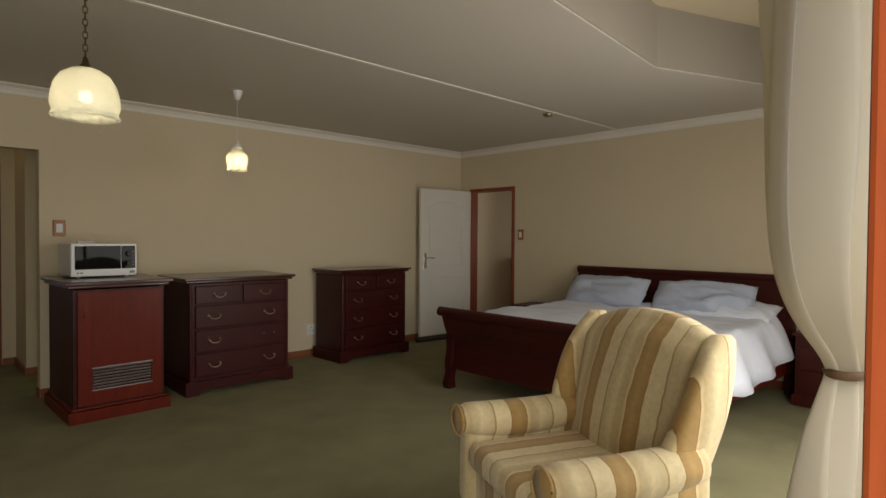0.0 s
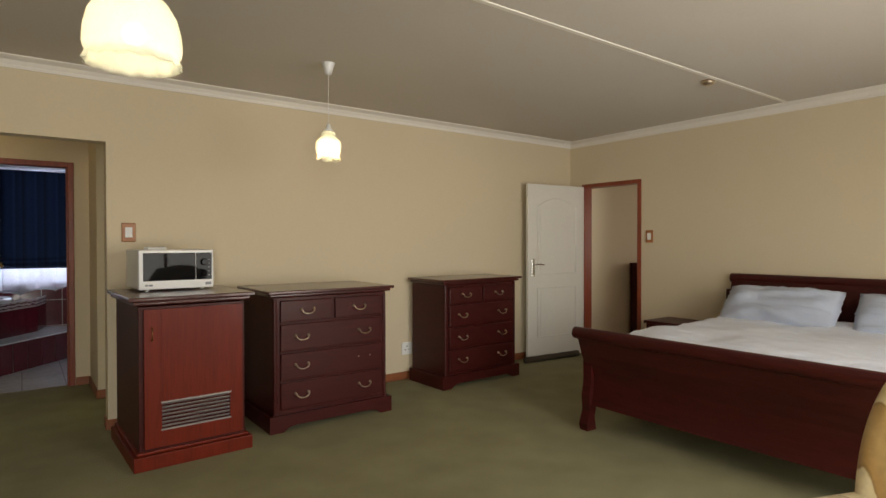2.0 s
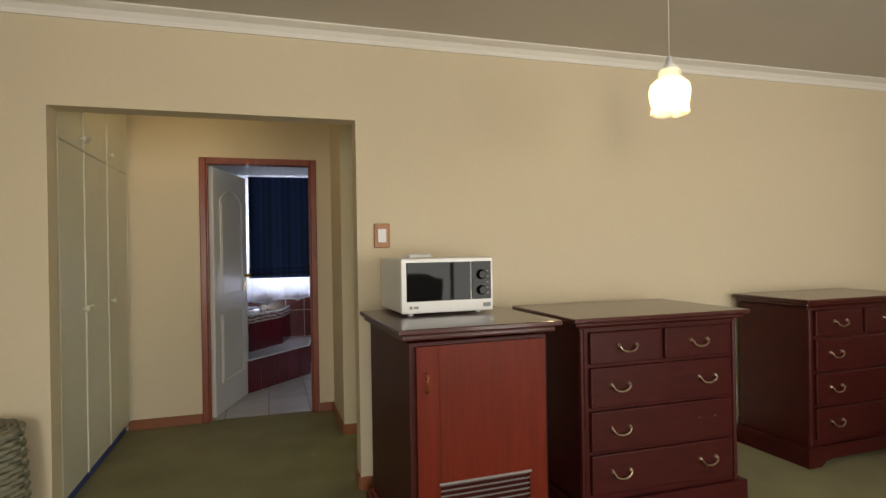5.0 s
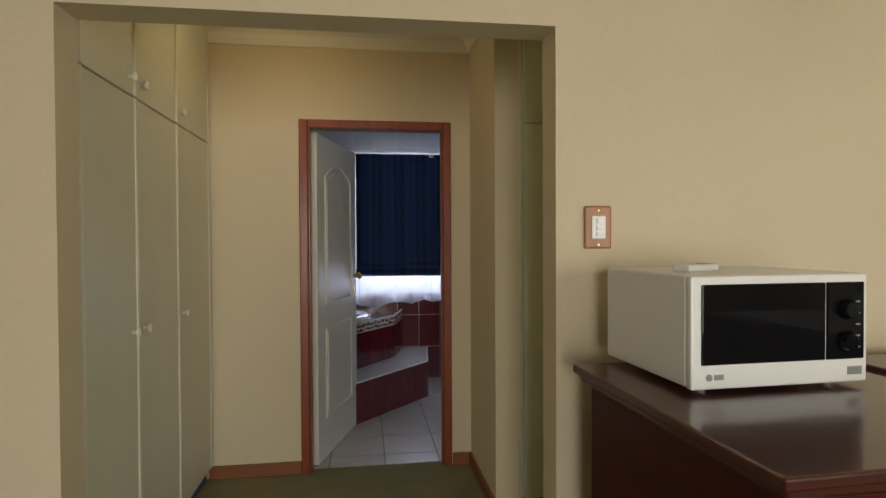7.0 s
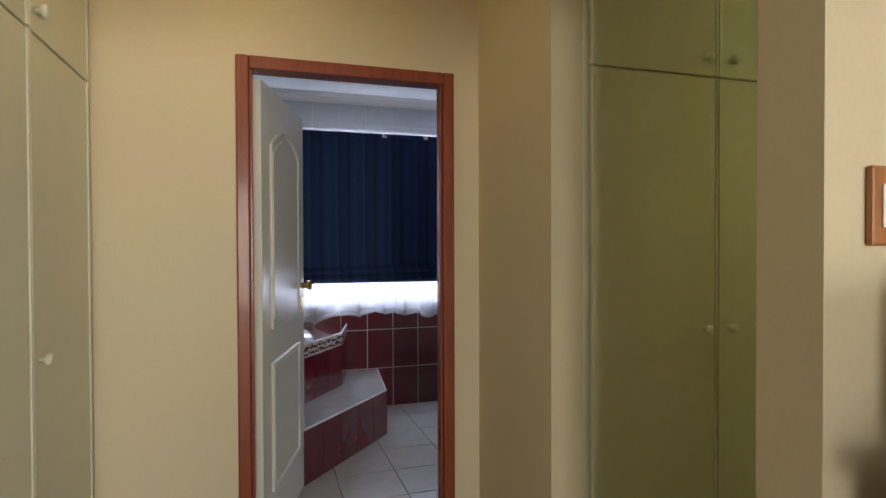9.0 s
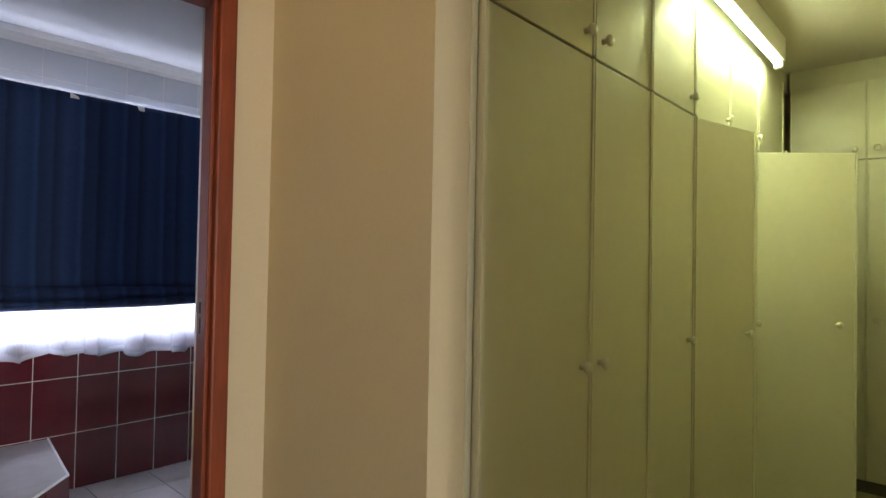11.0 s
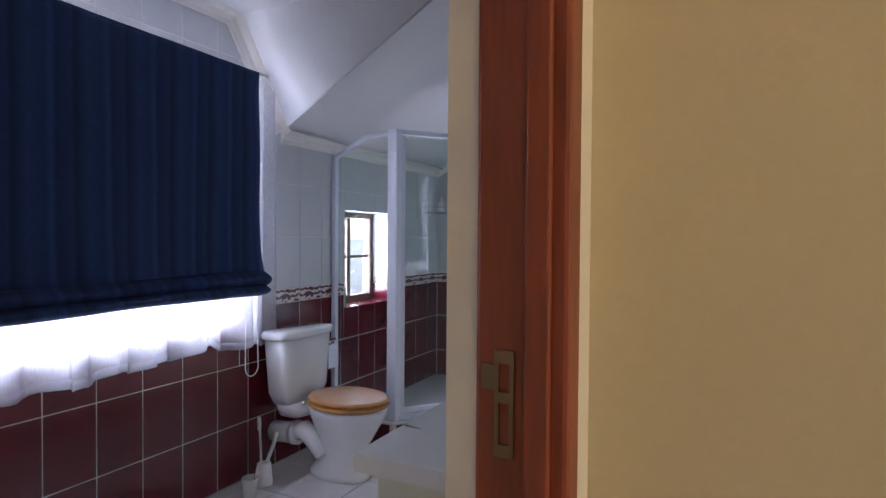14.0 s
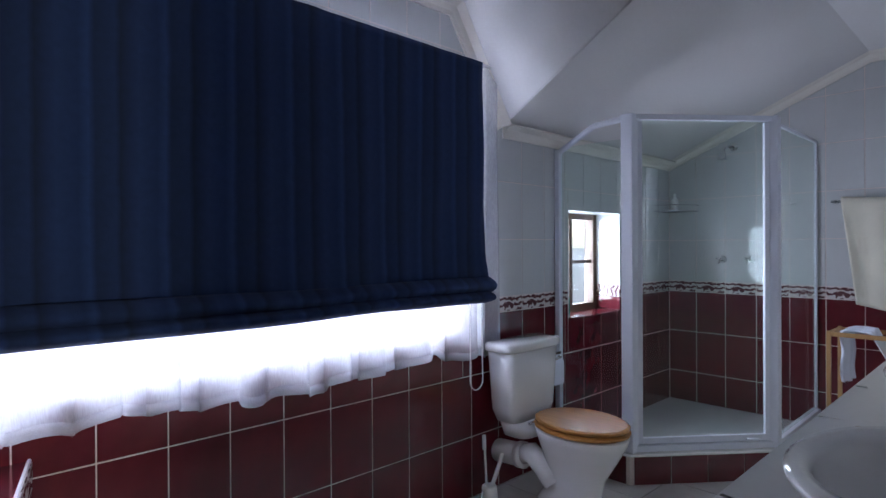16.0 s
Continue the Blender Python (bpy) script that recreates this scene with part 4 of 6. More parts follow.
def pendant(name, x, y, bottom, prof, label, chain, waves, amp):
    o = thing(name, pose(x, y, 0), label, "pendant lamp")
    bm = bmesh.new()
    add_lathe(bm, [(r, bottom + z) for r, z in prof], 64, None, amp, waves)
    sh = part(o, "shade", bm, SHADEG, smooth=True)
    so = sh.modifiers.new("thickness", 'SOLIDIFY')
    so.thickness = 0.004
    top = bottom + prof[0][1]
    bm = bmesh.new()
    add_capped(bm, [(0.028, top - 0.008), (0.03, top + 0.006), (0.016, top + 0.02), (0.010, top + 0.05)], 20)
    part(o, "cap", bm, DULLB if chain else WHITEP, smooth=True)
    bm = bmesh.new()
    if chain:
        z = top + 0.05
        k = 0
        while z < H1 - 0.05:
            pts = [(0.010 * math.cos(a) * (1 if k % 2 else 0), 0.010 * math.cos(a) * (0 if k % 2 else 1), z + 0.016 + 0.019 * math.sin(a)) for a in [2 * math.pi * q / 10 for q in range(11)]]
            add_tube(bm, pts, 0.0028, 5)
            z += 0.029
            k += 1
        part(o, "chain", bm, DULLB, smooth=True)
    else:
        add_tube(bm, [(0, 0, top + 0.04), (0, 0, H1 - 0.05)], 0.0018, 6)
        part(o, "cord", bm, WHITEP)
    bm = bmesh.new()
    add_capped(bm, [(0.022, H1 - 0.085), (0.032, H1 - 0.05), (0.045, H1 - 0.011), (0.045, H1 - 0.0105)], 20)
    part(o, "ceiling_rose", bm, WHITEP if not chain else BRASS, smooth=True)
    bm = bmesh.new()
    bmesh.ops.create_uvsphere(bm, u_segments=16, v_segments=10, radius=0.03, matrix=Matrix.Translation((0, 0, bottom + prof[0][1] * 0.45)))
    part(o, "bulb", bm, BULB, smooth=True)


pendant("pendant_lamp", 0.785, 3.245, 1.885, [(0.020, 0.240), (0.06, 0.234), (0.10, 0.208), (0.126, 0.165), (0.138, 0.115), (0.141, 0.07), (0.137, 0.050), (0.129, 0.040), (0.133, 0.026), (0.139, 0.012)],
        "frosted scalloped glass dome lamp hanging on a brass chain", True, 14, 0.005)
pendant("pendant_lamp", 2.185, 4.80, 1.90, [(0.020, 0.198), (0.040, 0.192), (0.049, 0.175), (0.043, 0.16), (0.058, 0.149), (0.080, 0.127), (0.086, 0.098), (0.081, 0.06), (0.071, 0.028), (0.078, 0.0)],
        "small frosted glass tulip lamp hanging on a white cord", False, 7, 0.006)
sd = thing("smoke_detector", pose(4.68, 3.48, H1 - 0.045), "small round grey ceiling sensor", "smoke detector")
bm = bmesh.new()
add_capped(bm, [(0.03, 0.0), (0.045, 0.012), (0.05, 0.036)], 24)
part(sd, "cover", bm, PEWTER, smooth=True)


def drape():
    o = thing("curtain", pose(0, 0, 0), "cream satin curtain tied back beside the terrace door", "curtain")
    tie = 1.035

    def fn(u, v):
        z = 2.32 - 2.30 * v
        if z > tie:
            g = math.exp(-((z - tie) / 0.17) ** 1.6)
            left = 1.335 - 0.015 * math.sin((z - tie) * 3) + 0.445 * g
        else:
            g = math.exp(-((tie - z) / 0.16) ** 1.2)
            left = 1.55 + 0.21 * g - 0.10 * (tie - z)
        right = 2.16 - 0.10 * g
        a = u * 2 * math.pi * 6.2 + 0.9 * math.sin(z * 1.3 + u * 2) - math.pi / 2
        amp = (0.058 * (1 - 0.55 * g) + 0.006) * (0.75 + 0.6 * noise.noise(Vector((u * 5, z * 0.6, 0))))
        crease = 0.010 * math.sin(a * 1.7 + 1.5 * z) * (1 - 0.5 * g) + 0.008 * noise.noise(Vector((u * 9 + z * 1.2, z * 2.2, 4)))
        return Vector((left + (right - left) * u + 0.02 * math.sin(a * 0.5 + z * 1.4) * u, 0.53 + amp * (0.8 * math.asin(0.97 * math.sin(a)) + 0.3 * math.sin(2 * a + 1.2 * z)) + crease, z))
    cloth_part(o, "cloth", fn, 160, 110, DRAPE, 0.004)
    bm = bmesh.new()
    add_tube(bm, [(1.915 + 0.165 * math.cos(a), 0.515 + 0.05 * math.sin(a), tie - 0.005 - 0.012 * math.cos(a)) for a in [2 * math.pi * k / 24 for k in range(25)]], 0.011, 8)
    part(o, "tieback", bm, mat("brown tieback cloth", (0.16, 0.09, 0.04), 0.8, scale=60, vary=0.2), smooth=True)
    bm = bmesh.new()
    add_tube(bm, [(1.1, 0.515, 2.345), (4.4, 0.515, 2.345)], 0.016, 10)
    part(o, "rod", bm, FRAMEW, smooth=True)
    for x in (1.12, 4.38):
        box_part(o, "bracket", (x - 0.015, x + 0.015, 0.43, 0.56, 2.32, 2.34), FRAMEW, 0.003)


drape()
st = thing("side_stool", pose(1.74, 0.455, 0), "small brown wooden stool by the curtain", "stool")
for sx in (-1, 1):
    for sy in (-1, 1):
        box_part(st, "leg", (sx * 0.15 - 0.017, sx * 0.15 + 0.017, sy * 0.11 - 0.017, sy * 0.11 + 0.017, 0, 0.68), PINE, 0.004)
for sy in (-1, 1):
    box_part(st, "rail", (-0.132, 0.132, sy * 0.11 - 0.012, sy * 0.11 + 0.012, 0.64, 0.69), PINE, 0.004)
box_part(st, "rail", (-0.162, -0.138, -0.092, 0.092, 0.64, 0.69), PINE, 0.004)

wb = thing("laundry_basket", pose(-0.73, 5.64, 0), "grey green woven laundry basket standing against the wall", "basket")
RUSH = mat("grey green woven rush", (0.23, 0.22, 0.155), 0.85, scale=70, vary=0.35, bump=0.5)
bm = bmesh.new()
for k in range(24):
    z = 0.012 + k * 0.024
    r = 0.19 + 0.02 * math.sin(math.pi * k / 23)
    add_tube(bm, [((r + 0.007 * math.sin(15 * a + k * math.pi)) * math.cos(a), (r + 0.007 * math.sin(15 * a + k * math.pi)) * math.sin(a), z) for a in [2 * math.pi * q / 60 for q in range(61)]], 0.0135, 6)
part(wb, "weave", bm, RUSH, smooth=True)
bm = bmesh.new()
for k in range(8):
    r = 0.20 - k * 0.025
    add_tube(bm, [((r + 0.005 * math.sin(15 * a + k * math.pi)) * math.cos(a), (r + 0.005 * math.sin(15 * a + k * math.pi)) * math.sin(a), 0.578 + 0.018 * (1 - (r / 0.2) ** 2)) for a in [2 * math.pi * q / 60 for q in range(61)]], 0.0135, 6)
part(wb, "lid", bm, RUSH, smooth=True)

hc = thing("hall_cabinet", pose(7.28, 5.70, 0, 0, 0, 180), "dark mahogany cabinet standing in the hall", "cabinet")
box_part(hc, "body", (-0.4, 0.4, 0.0, 0.45, 0.08, 1.04), MAHOG, 0.005)
box_part(hc, "top", (-0.42, 0.42, 0.0, 0.47, 1.0401, 1.07), MAHOG, 0.006)
box_part(hc, "plinth", (-0.41, 0.41, 0.0, 0.46, 0, 0.0799), MAHOG, 0.005)


# ---- cupboards of the passage and dressing corridor ----
KICK = mat("grey green plinth paint", (0.10, 0.095, 0.075), 0.6, scale=30, vary=0.15)
BLUEK = mat("blue plinth strip", (0.035, 0.06, 0.26), 0.5, scale=30, vary=0.2)


def cup_door(parent, m, w, z0, z1, knob_x, knob_z, name="door"):
    """Flat door, hinge at the origin along local x, face toward -y."""
    d = box_part(parent, name, (0.003, w - 0.003, -0.018, 0.0, z0 + 0.004, z1 - 0.004), CUPW, 0.003, at=m)
    bm = bmesh.new()
    add_capped(bm, [(0.009, 0), (0.008, 0.012), (0.017, 0.020), (0.018, 0.028), (0.012, 0.034)], 14, Matrix.Translation((knob_x, -0.018, knob_z)) @ pose(0, 0, 0, 90))
    part(d, "knob", bm, CUPW, smooth=True)
    for x0, x1 in ((0.002, 0.012), (w - 0.012, w - 0.002)):
        box_part(d, "edge_bead", (x0, x1, -0.024, -0.0175, z0 + 0.004, z1 - 0.004), CUPW, 0.002)
    return d


def cupboard(name, m, widths, split, top, label, depth, skip=(), knobs=(), foot=None):
    c = thing(name, m, label, "cupboard")
    W = sum(widths)
    bm = bmesh.new()
    t = 0.018
    add_box(bm, 0, W, depth - t, depth, 0, top)
    x = 0
    for w in (*widths, 0):
        add_box(bm, max(0, x - t / 2), min(W, x + t / 2), 0.001, depth - t, 0.081, top)
        x += w
    add_box(bm, t, W - t, 0.002, depth - t, split - t / 2, split + t / 2)
    add_box(bm, t, W - t, 0.002, depth - t, top - t, top)
    part(c, "carcass", bm, CUPW)
    box_part(c, "plinth", (0, W, 0.012, depth - t, 0, 0.08), foot or KICK, 0, label="blue plinth" if foot else "grey recessed plinth")
    x = 0
    for i, w in enumerate(widths):
        right = knobs[i] if knobs else i % 2 == 0
        kx = w - 0.055 if right else 0.055
        if i not in skip:
            cup_door(c, pose(x, 0, 0), w, 0.075, split, kx, 1.03)
        cup_door(c, pose(x, 0, 0), w, split, top, kx, split + 0.065, "top_door")
        x += w
    return c


cupboard("passage_cupboard", pose(-0.52, 6.06, 0, 0, 0, 90), [0.44, 0.49, 0.55], 1.935, 2.575, "tall cream built-in cupboards with round knobs along the passage", 0.54, knobs=[True, False, False], foot=BLUEK)
structure("stile_corridor", [(1.14, 1.16, YC - 0.004, YC + 0.03, 0, HP)], CUPW, "cream upright beside the first cupboard door", "trim", 0.003)
cp = cupboard("dressing_cupboard", pose(1.162, YC, 0), [0.535, 0.43, 0.44, 0.48, 0.50, 0.56], 1.955, 2.47, "tall cream built-in dressing cupboards, two doors ajar", 0.62, skip=(3, 5), knobs=[True, False, True, True, True, True])
cup_door(cp, pose(1.41, -0.004, 0, 0, 0, -14), 0.47, 0.075, 1.955, 0.40, 1.03, "open_door")
cup_door(cp, pose(2.39, -0.004, 0, 0, 0, -51), 0.52, 0.075, 1.955, 0.42, 1.03, "open_door")
structure("bulkhead_corridor", [(1.14, 4.4, YC + 0.02, YC + 0.5, 2.475, HP), (4.37, 4.9, 6.06, YC, 2.475, HP)], CUPW, "cream boarding over the dressing cupboards", "trim")
cupboard("end_cupboard", pose(4.35, YC - 0.01, 0, 0, 0, -90), [0.40, 0.43], 1.985, 2.47, "cream cupboard doors closing the end of the corridor", 0.5, knobs=[True, False])
lt = thing("fluorescent_light", pose(3.08, 6.815, 2.44), "lit fluorescent tube batten on the corridor ceiling", "ceiling light")
box_part(lt, "batten", (-0.62, 0.62, -0.03, 0.03, 0.03, 0.16), WHITEP, 0.005)
bm = bmesh.new()
add_tube(bm, [(-0.58, 0, 0.012), (0.58, 0, 0.012)], 0.014, 12)
part(lt, "tube", bm, TUBE, smooth=True)
for s in (-1, 1):
    box_part(lt, "end_cap", (s * 0.60 - 0.02, s * 0.60 + 0.02, -0.022, 0.022, -0.008, 0.03), WHITEP, 0.004)


# ---- bathroom things ----
def blind():
    o = thing("roman_blind", pose(0, 0, 0), "navy blue roman blind half lowered over the window", "blind")
    x0, x1 = 0.30, 2.52
    def fn(u, v):
        z = 2.20 - 1.10 * v
        dz = 0.012 * noise.noise(Vector((u * 4, v * 3, 0)))
        bow = 0.02 * math.sin(u * 13) * v + 0.008 * noise.noise(Vector((u * 20, v * 4, 2)))
        edge = 0.03 * max(0, v - 0.86) / 0.14 * (1 if u > 0.9 else 0)
        return Vector((x0 + (x1 - x0) * u + edge * (u - 0.9) * 10, 9.60 - bow - 0.05 * max(0, v - 0.8), z + dz * v))
    cloth_part(o, "cloth", fn, 60, 40, BLINDC, 0.006)
    for k, (z0, h, out) in enumerate(((1.13, 0.075, 0.05), (1.08, 0.06, 0.07))):
        def fold(u, v, z0=z0, h=h, out=out, k=k):
            a = math.pi * v
            sag = 0.003 * math.sin(u * 9 + k) + 0.006 * noise.noise(Vector((u * 5, k, 1))) - 0.012
            return Vector((x0 + (x1 - x0 + (0.02 if k == 0 else -0.01)) * u, 9.59 - out * math.sin(a) - 0.01, z0 + h * (0.5 - v) + sag))
        cloth_part(o, "fold", fold, 50, 12, BLINDC, 0.006)
    box_part(o, "headrail", (x0, x1, 9.60, 9.64, 2.17, 2.205), WHITEP, 0.004)
    for x in (x0 + 0.1, x1 - 0.1):
        box_part(o, "bracket", (x - 0.012, x + 0.012, 9.63, YB, 2.18, 2.20), WHITEP, 0.002)
    bm = bmesh.new()
    add_tube(bm, [(2.49 + 0.045 * math.cos(math.pi + math.pi * k / 12), 9.62, 0.66 + 0.05 * math.sin(math.pi + math.pi * k / 12)) for k in range(13)], 0.003, 5)
    add_tube(bm, [(2.445, 9.62, 0.66), (2.45, 9.62, 2.17)], 0.003, 5)
    add_tube(bm, [(2.535, 9.62, 0.66), (2.50, 9.62, 2.17)], 0.003, 5)
    part(o, "pull_cord", bm, WHITEP, label="white bead pull cord")


blind()


def net():
    o = thing("net_curtain", pose(0, 0, 0), "white sheer net curtain gathered across the window", "curtain")
    def fn(u, v):
        x = 0.02 + 2.72 * u
        a = x * 27 + 4.5 * noise.noise(Vector((x * 1.7, 0, 0)))
        z = 2.23 - (1.475 + 0.018 * math.sin(x * 5) + 0.016 * math.sin(a) + 0.034 * noise.noise(Vector((x * 9, 2, 0))) + 0.02 * noise.noise(Vector((math.floor(x * 7.5), 7.3, 0)))) * v
        flare = 0.25 + 0.75 * v
        return Vector((x + 0.018 * math.sin(2 * a) * flare, 9.70 + 0.038 * flare * math.sin(a) + 0.012 * flare * noise.noise(Vector((x * 22, v * 2, 0))), z))
    cloth_part(o, "cloth", fn, 420, 30, NET, 0.0015)
    def hem(u, v):
        p = fn(u, 1 - 0.026 * v)
        return p + Vector((0, -0.0025, 0))
    cloth_part(o, "hem", hem, 420, 2, NET, 0.001)
    bm = bmesh.new()
    add_tube(bm, [(0.0, 9.70, 2.235), (2.76, 9.70, 2.235)], 0.008, 8)
    part(o, "rail", bm, WHITEP, smooth=True)
    for x in (0.02, 1.4, 2.74):
        box_part(o, "bracket", (x - 0.008, x + 0.008, 9.70, YB, 2.228, 2.242), WHITEP, 0.001)


net()


def add_loft(bm, rings, cap=True):
    vs = [[bm.verts.new(p) for p in r] for r in rings]
    n = len(vs[0])
    for a, b in zip(vs, vs[1:]):
        for k in range(n):
            bm.faces.new((a[k], a[(k + 1) % n], b[(k + 1) % n], b[k]))
    if cap:
        bm.faces.new(vs[0])
        bm.faces.new(vs[-1])


def oval(cx, cy, rx, ry, z, n=36, sq=1.0, front=1.0):
    out = []
    for k in range(n):
        a = 2 * math.pi * k / n
        ca, sa = math.cos(a), math.sin(a)
        r = ry * (front if sa < 0 else 1)
        out.append((cx + rx * abs(ca) ** sq * (1 if ca > 0 else -1), cy + r * abs(sa) ** sq * (1 if sa > 0 else -1), z))
    return out


def toilet():
    t = thing("toilet", pose(2.88, 9.74, 0), "white ceramic toilet with a varnished wooden seat", "toilet")
    bm = bmesh.new()
    add_loft(bm, [oval(0, -0.40, 0.11, 0.19, 0.0, sq=0.8), oval(0, -0.40, 0.105, 0.185, 0.03, sq=0.8), oval(0, -0.41, 0.085, 0.15, 0.10), oval(0, -0.42, 0.09, 0.16, 0.18), oval(0, -0.44, 0.13, 0.20, 0.28),
                  oval(0, -0.45, 0.170, 0.235, 0.36), oval(0, -0.45, 0.180, 0.245, 0.395), oval(0, -0.45, 0.178, 0.243, 0.40)])
    add_loft(bm, [oval(0, -0.14, 0.15, 0.09, 0.33, sq=0.6), oval(0, -0.14, 0.17, 0.11, 0.40, sq=0.6)])
    part(t, "bowl", bm, CERAM, smooth=True)
    bm = bmesh.new()
    add_loft(bm, [oval(0, -0.10, 0.165, 0.075, 0.40, sq=0.45), oval(0, -0.10, 0.19, 0.085, 0.46, sq=0.4), oval(0, -0.10, 0.215, 0.09, 0.765, sq=0.35)])
    part(t, "cistern", bm, CERAM, smooth=True)
    bm = bmesh.new()
    add_loft(bm, [oval(0, -0.10, 0.222, 0.095, 0.7655, sq=0.35), oval(0, -0.10, 0.232, 0.10, 0.772, sq=0.35), oval(0, -0.10, 0.232, 0.10, 0.80, sq=0.35), oval(0, -0.10, 0.22, 0.09, 0.812, sq=0.35)])
    part(t, "cistern_lid", bm, CERAM, smooth=True)
    for nm, z, k in (("seat", 0.408, 1.0), ("seat_lid", 0.434, 0.985)):
        bm = bmesh.new()
        add_loft(bm, [oval(0, -0.455, 0.185 * k, 0.235 * k, z), oval(0, -0.455, 0.195 * k, 0.245 * k, z + 0.007), oval(0, -0.455, 0.195 * k, 0.245 * k, z + 0.016), oval(0, -0.455, 0.182 * k, 0.232 * k, z + 0.023)])
        part(t, nm, bm, SEATW, label="varnished honey oak " + nm.replace("_", " "))
    bm = bmesh.new()
    add_tube(bm, [(-0.12, -0.23, 0.412), (0.12, -0.23, 0.412)], 0.010, 8)
    part(t, "hinge", bm, CHROME, smooth=True)
    bm = bmesh.new()
    add_tube(bm, [(-0.05, -0.33, 0.12), (-0.06, -0.26, 0.20), (-0.06, -0.20, 0.24), (-0.06, -0.14, 0.22)], 0.055, 16)
    part(t, "trap", bm, CERAM, smooth=True)
    bm = bmesh.new()
    add_tube(bm, [(-0.06, -0.16, 0.215), (-0.06, 0.025, 0.20)], 0.060, 20)
    add_tube(bm, [(-0.06, -0.155, 0.216), (-0.06, -0.12, 0.213)], 0.068, 20)
    part(t, "waste_pipe", bm, WHITEP, smooth=True)
    bm = bmesh.new()
    add_tube(bm, [(0.20, -0.10, 0.60), (0.27, -0.10, 0.60)], 0.012, 10)
    part(t, "inlet_valve", bm, CHROME, smooth=True)
    bm = bmesh.new()
    add_tube(bm, [(0.20, -0.185, 0.70), (0.20, -0.20, 0.70), (0.15, -0.205, 0.695)], 0.007, 8)
    part(t, "flush_lever", bm, CHROME, smooth=True)


toilet()
rl = thing("toilet_roll_holder", pose(3.24, YB, 0.60), "white toilet roll on a chrome wall holder", "toilet roll")
box_part(rl, "holder", (-0.05, 0.05, -0.09, 0, 0.07, 0.085), CHROME, 0.003)
bm = bmesh.new()
add_tube(bm, [(-0.05, -0.06, 0.02), (0.05, -0.06, 0.02)], 0.048, 20)
add_box(bm, -0.05, 0.05, -0.11, -0.107, -0.10, 0.03)
part(rl, "roll", bm, LINEN)

br = thing("toilet_brush", pose(2.58, 9.62, 0), "white toilet brush standing in its pot", "toilet brush")
bm = bmesh.new()
add_capped(bm, [(0.042, 0), (0.046, 0.005), (0.040, 0.08), (0.037, 0.115), (0.034, 0.12)], 20)
part(br, "pot", bm, WHITEP, smooth=True)
bm = bmesh.new()
add_tube(bm, [(-0.012, 0.008, 0.10), (-0.02, 0.015, 0.36)], 0.006, 8)
add_tube(bm, [(-0.02, 0.015, 0.30), (-0.021, 0.016, 0.37)], 0.010, 8)
add_tube(bm, [(0.012, 0, 0.10), (0.07, -0.01, 0.22), (0.085, -0.012, 0.26)], 0.010, 8)
part(br, "handle", bm, WHITEP, smooth=True)
cu = thing("glass_cup", pose(2.44, 9.58, 0), "small clear plastic cup with a chrome clip on the floor", "cup")
bm = bmesh.new()
add_lathe(bm, [(0.001, 0.004), (0.034, 0.004), (0.043, 0.10)], 20)
so = part(cu, "bowl", bm, SHADEG, smooth=True)
bm = bmesh.new()
add_tube(bm, [(0.03, 0, 0.05), (0.055, 0.01, 0.13)], 0.008, 8)
part(cu, "clip", bm, CHROME, smooth=True)
sc = thing("bathroom_scale", pose(2.16, 9.42, 0), "oval green glass bathroom scale on the tiles", "scale")
bm = bmesh.new()
add_loft(bm, [oval(0, 0, 0.165, 0.125, 0.022, sq=0.85), oval(0, 0, 0.168, 0.128, 0.025, sq=0.85), oval(0, 0, 0.165, 0.125, 0.029, sq=0.85)])
part(sc, "platform", bm, mat("green tinted glass", (0.10, 0.17, 0.15), 0.05, bump=0, coat=0.5))
for sx in (-1, 1):
    for sy in (-1, 1):
        bm = bmesh.new()
        add_capped(bm, [(0.016, 0), (0.018, 0.03), (0.012, 0.034)], 12, Matrix.Translation((sx * 0.10, sy * 0.08, 0)))
        part(sc, "foot", bm, CHROME, smooth=True)
box_part(sc, "display", (-0.05, 0.05, 0.06, 0.10, 0.0292, 0.033), DARK, 0.002)


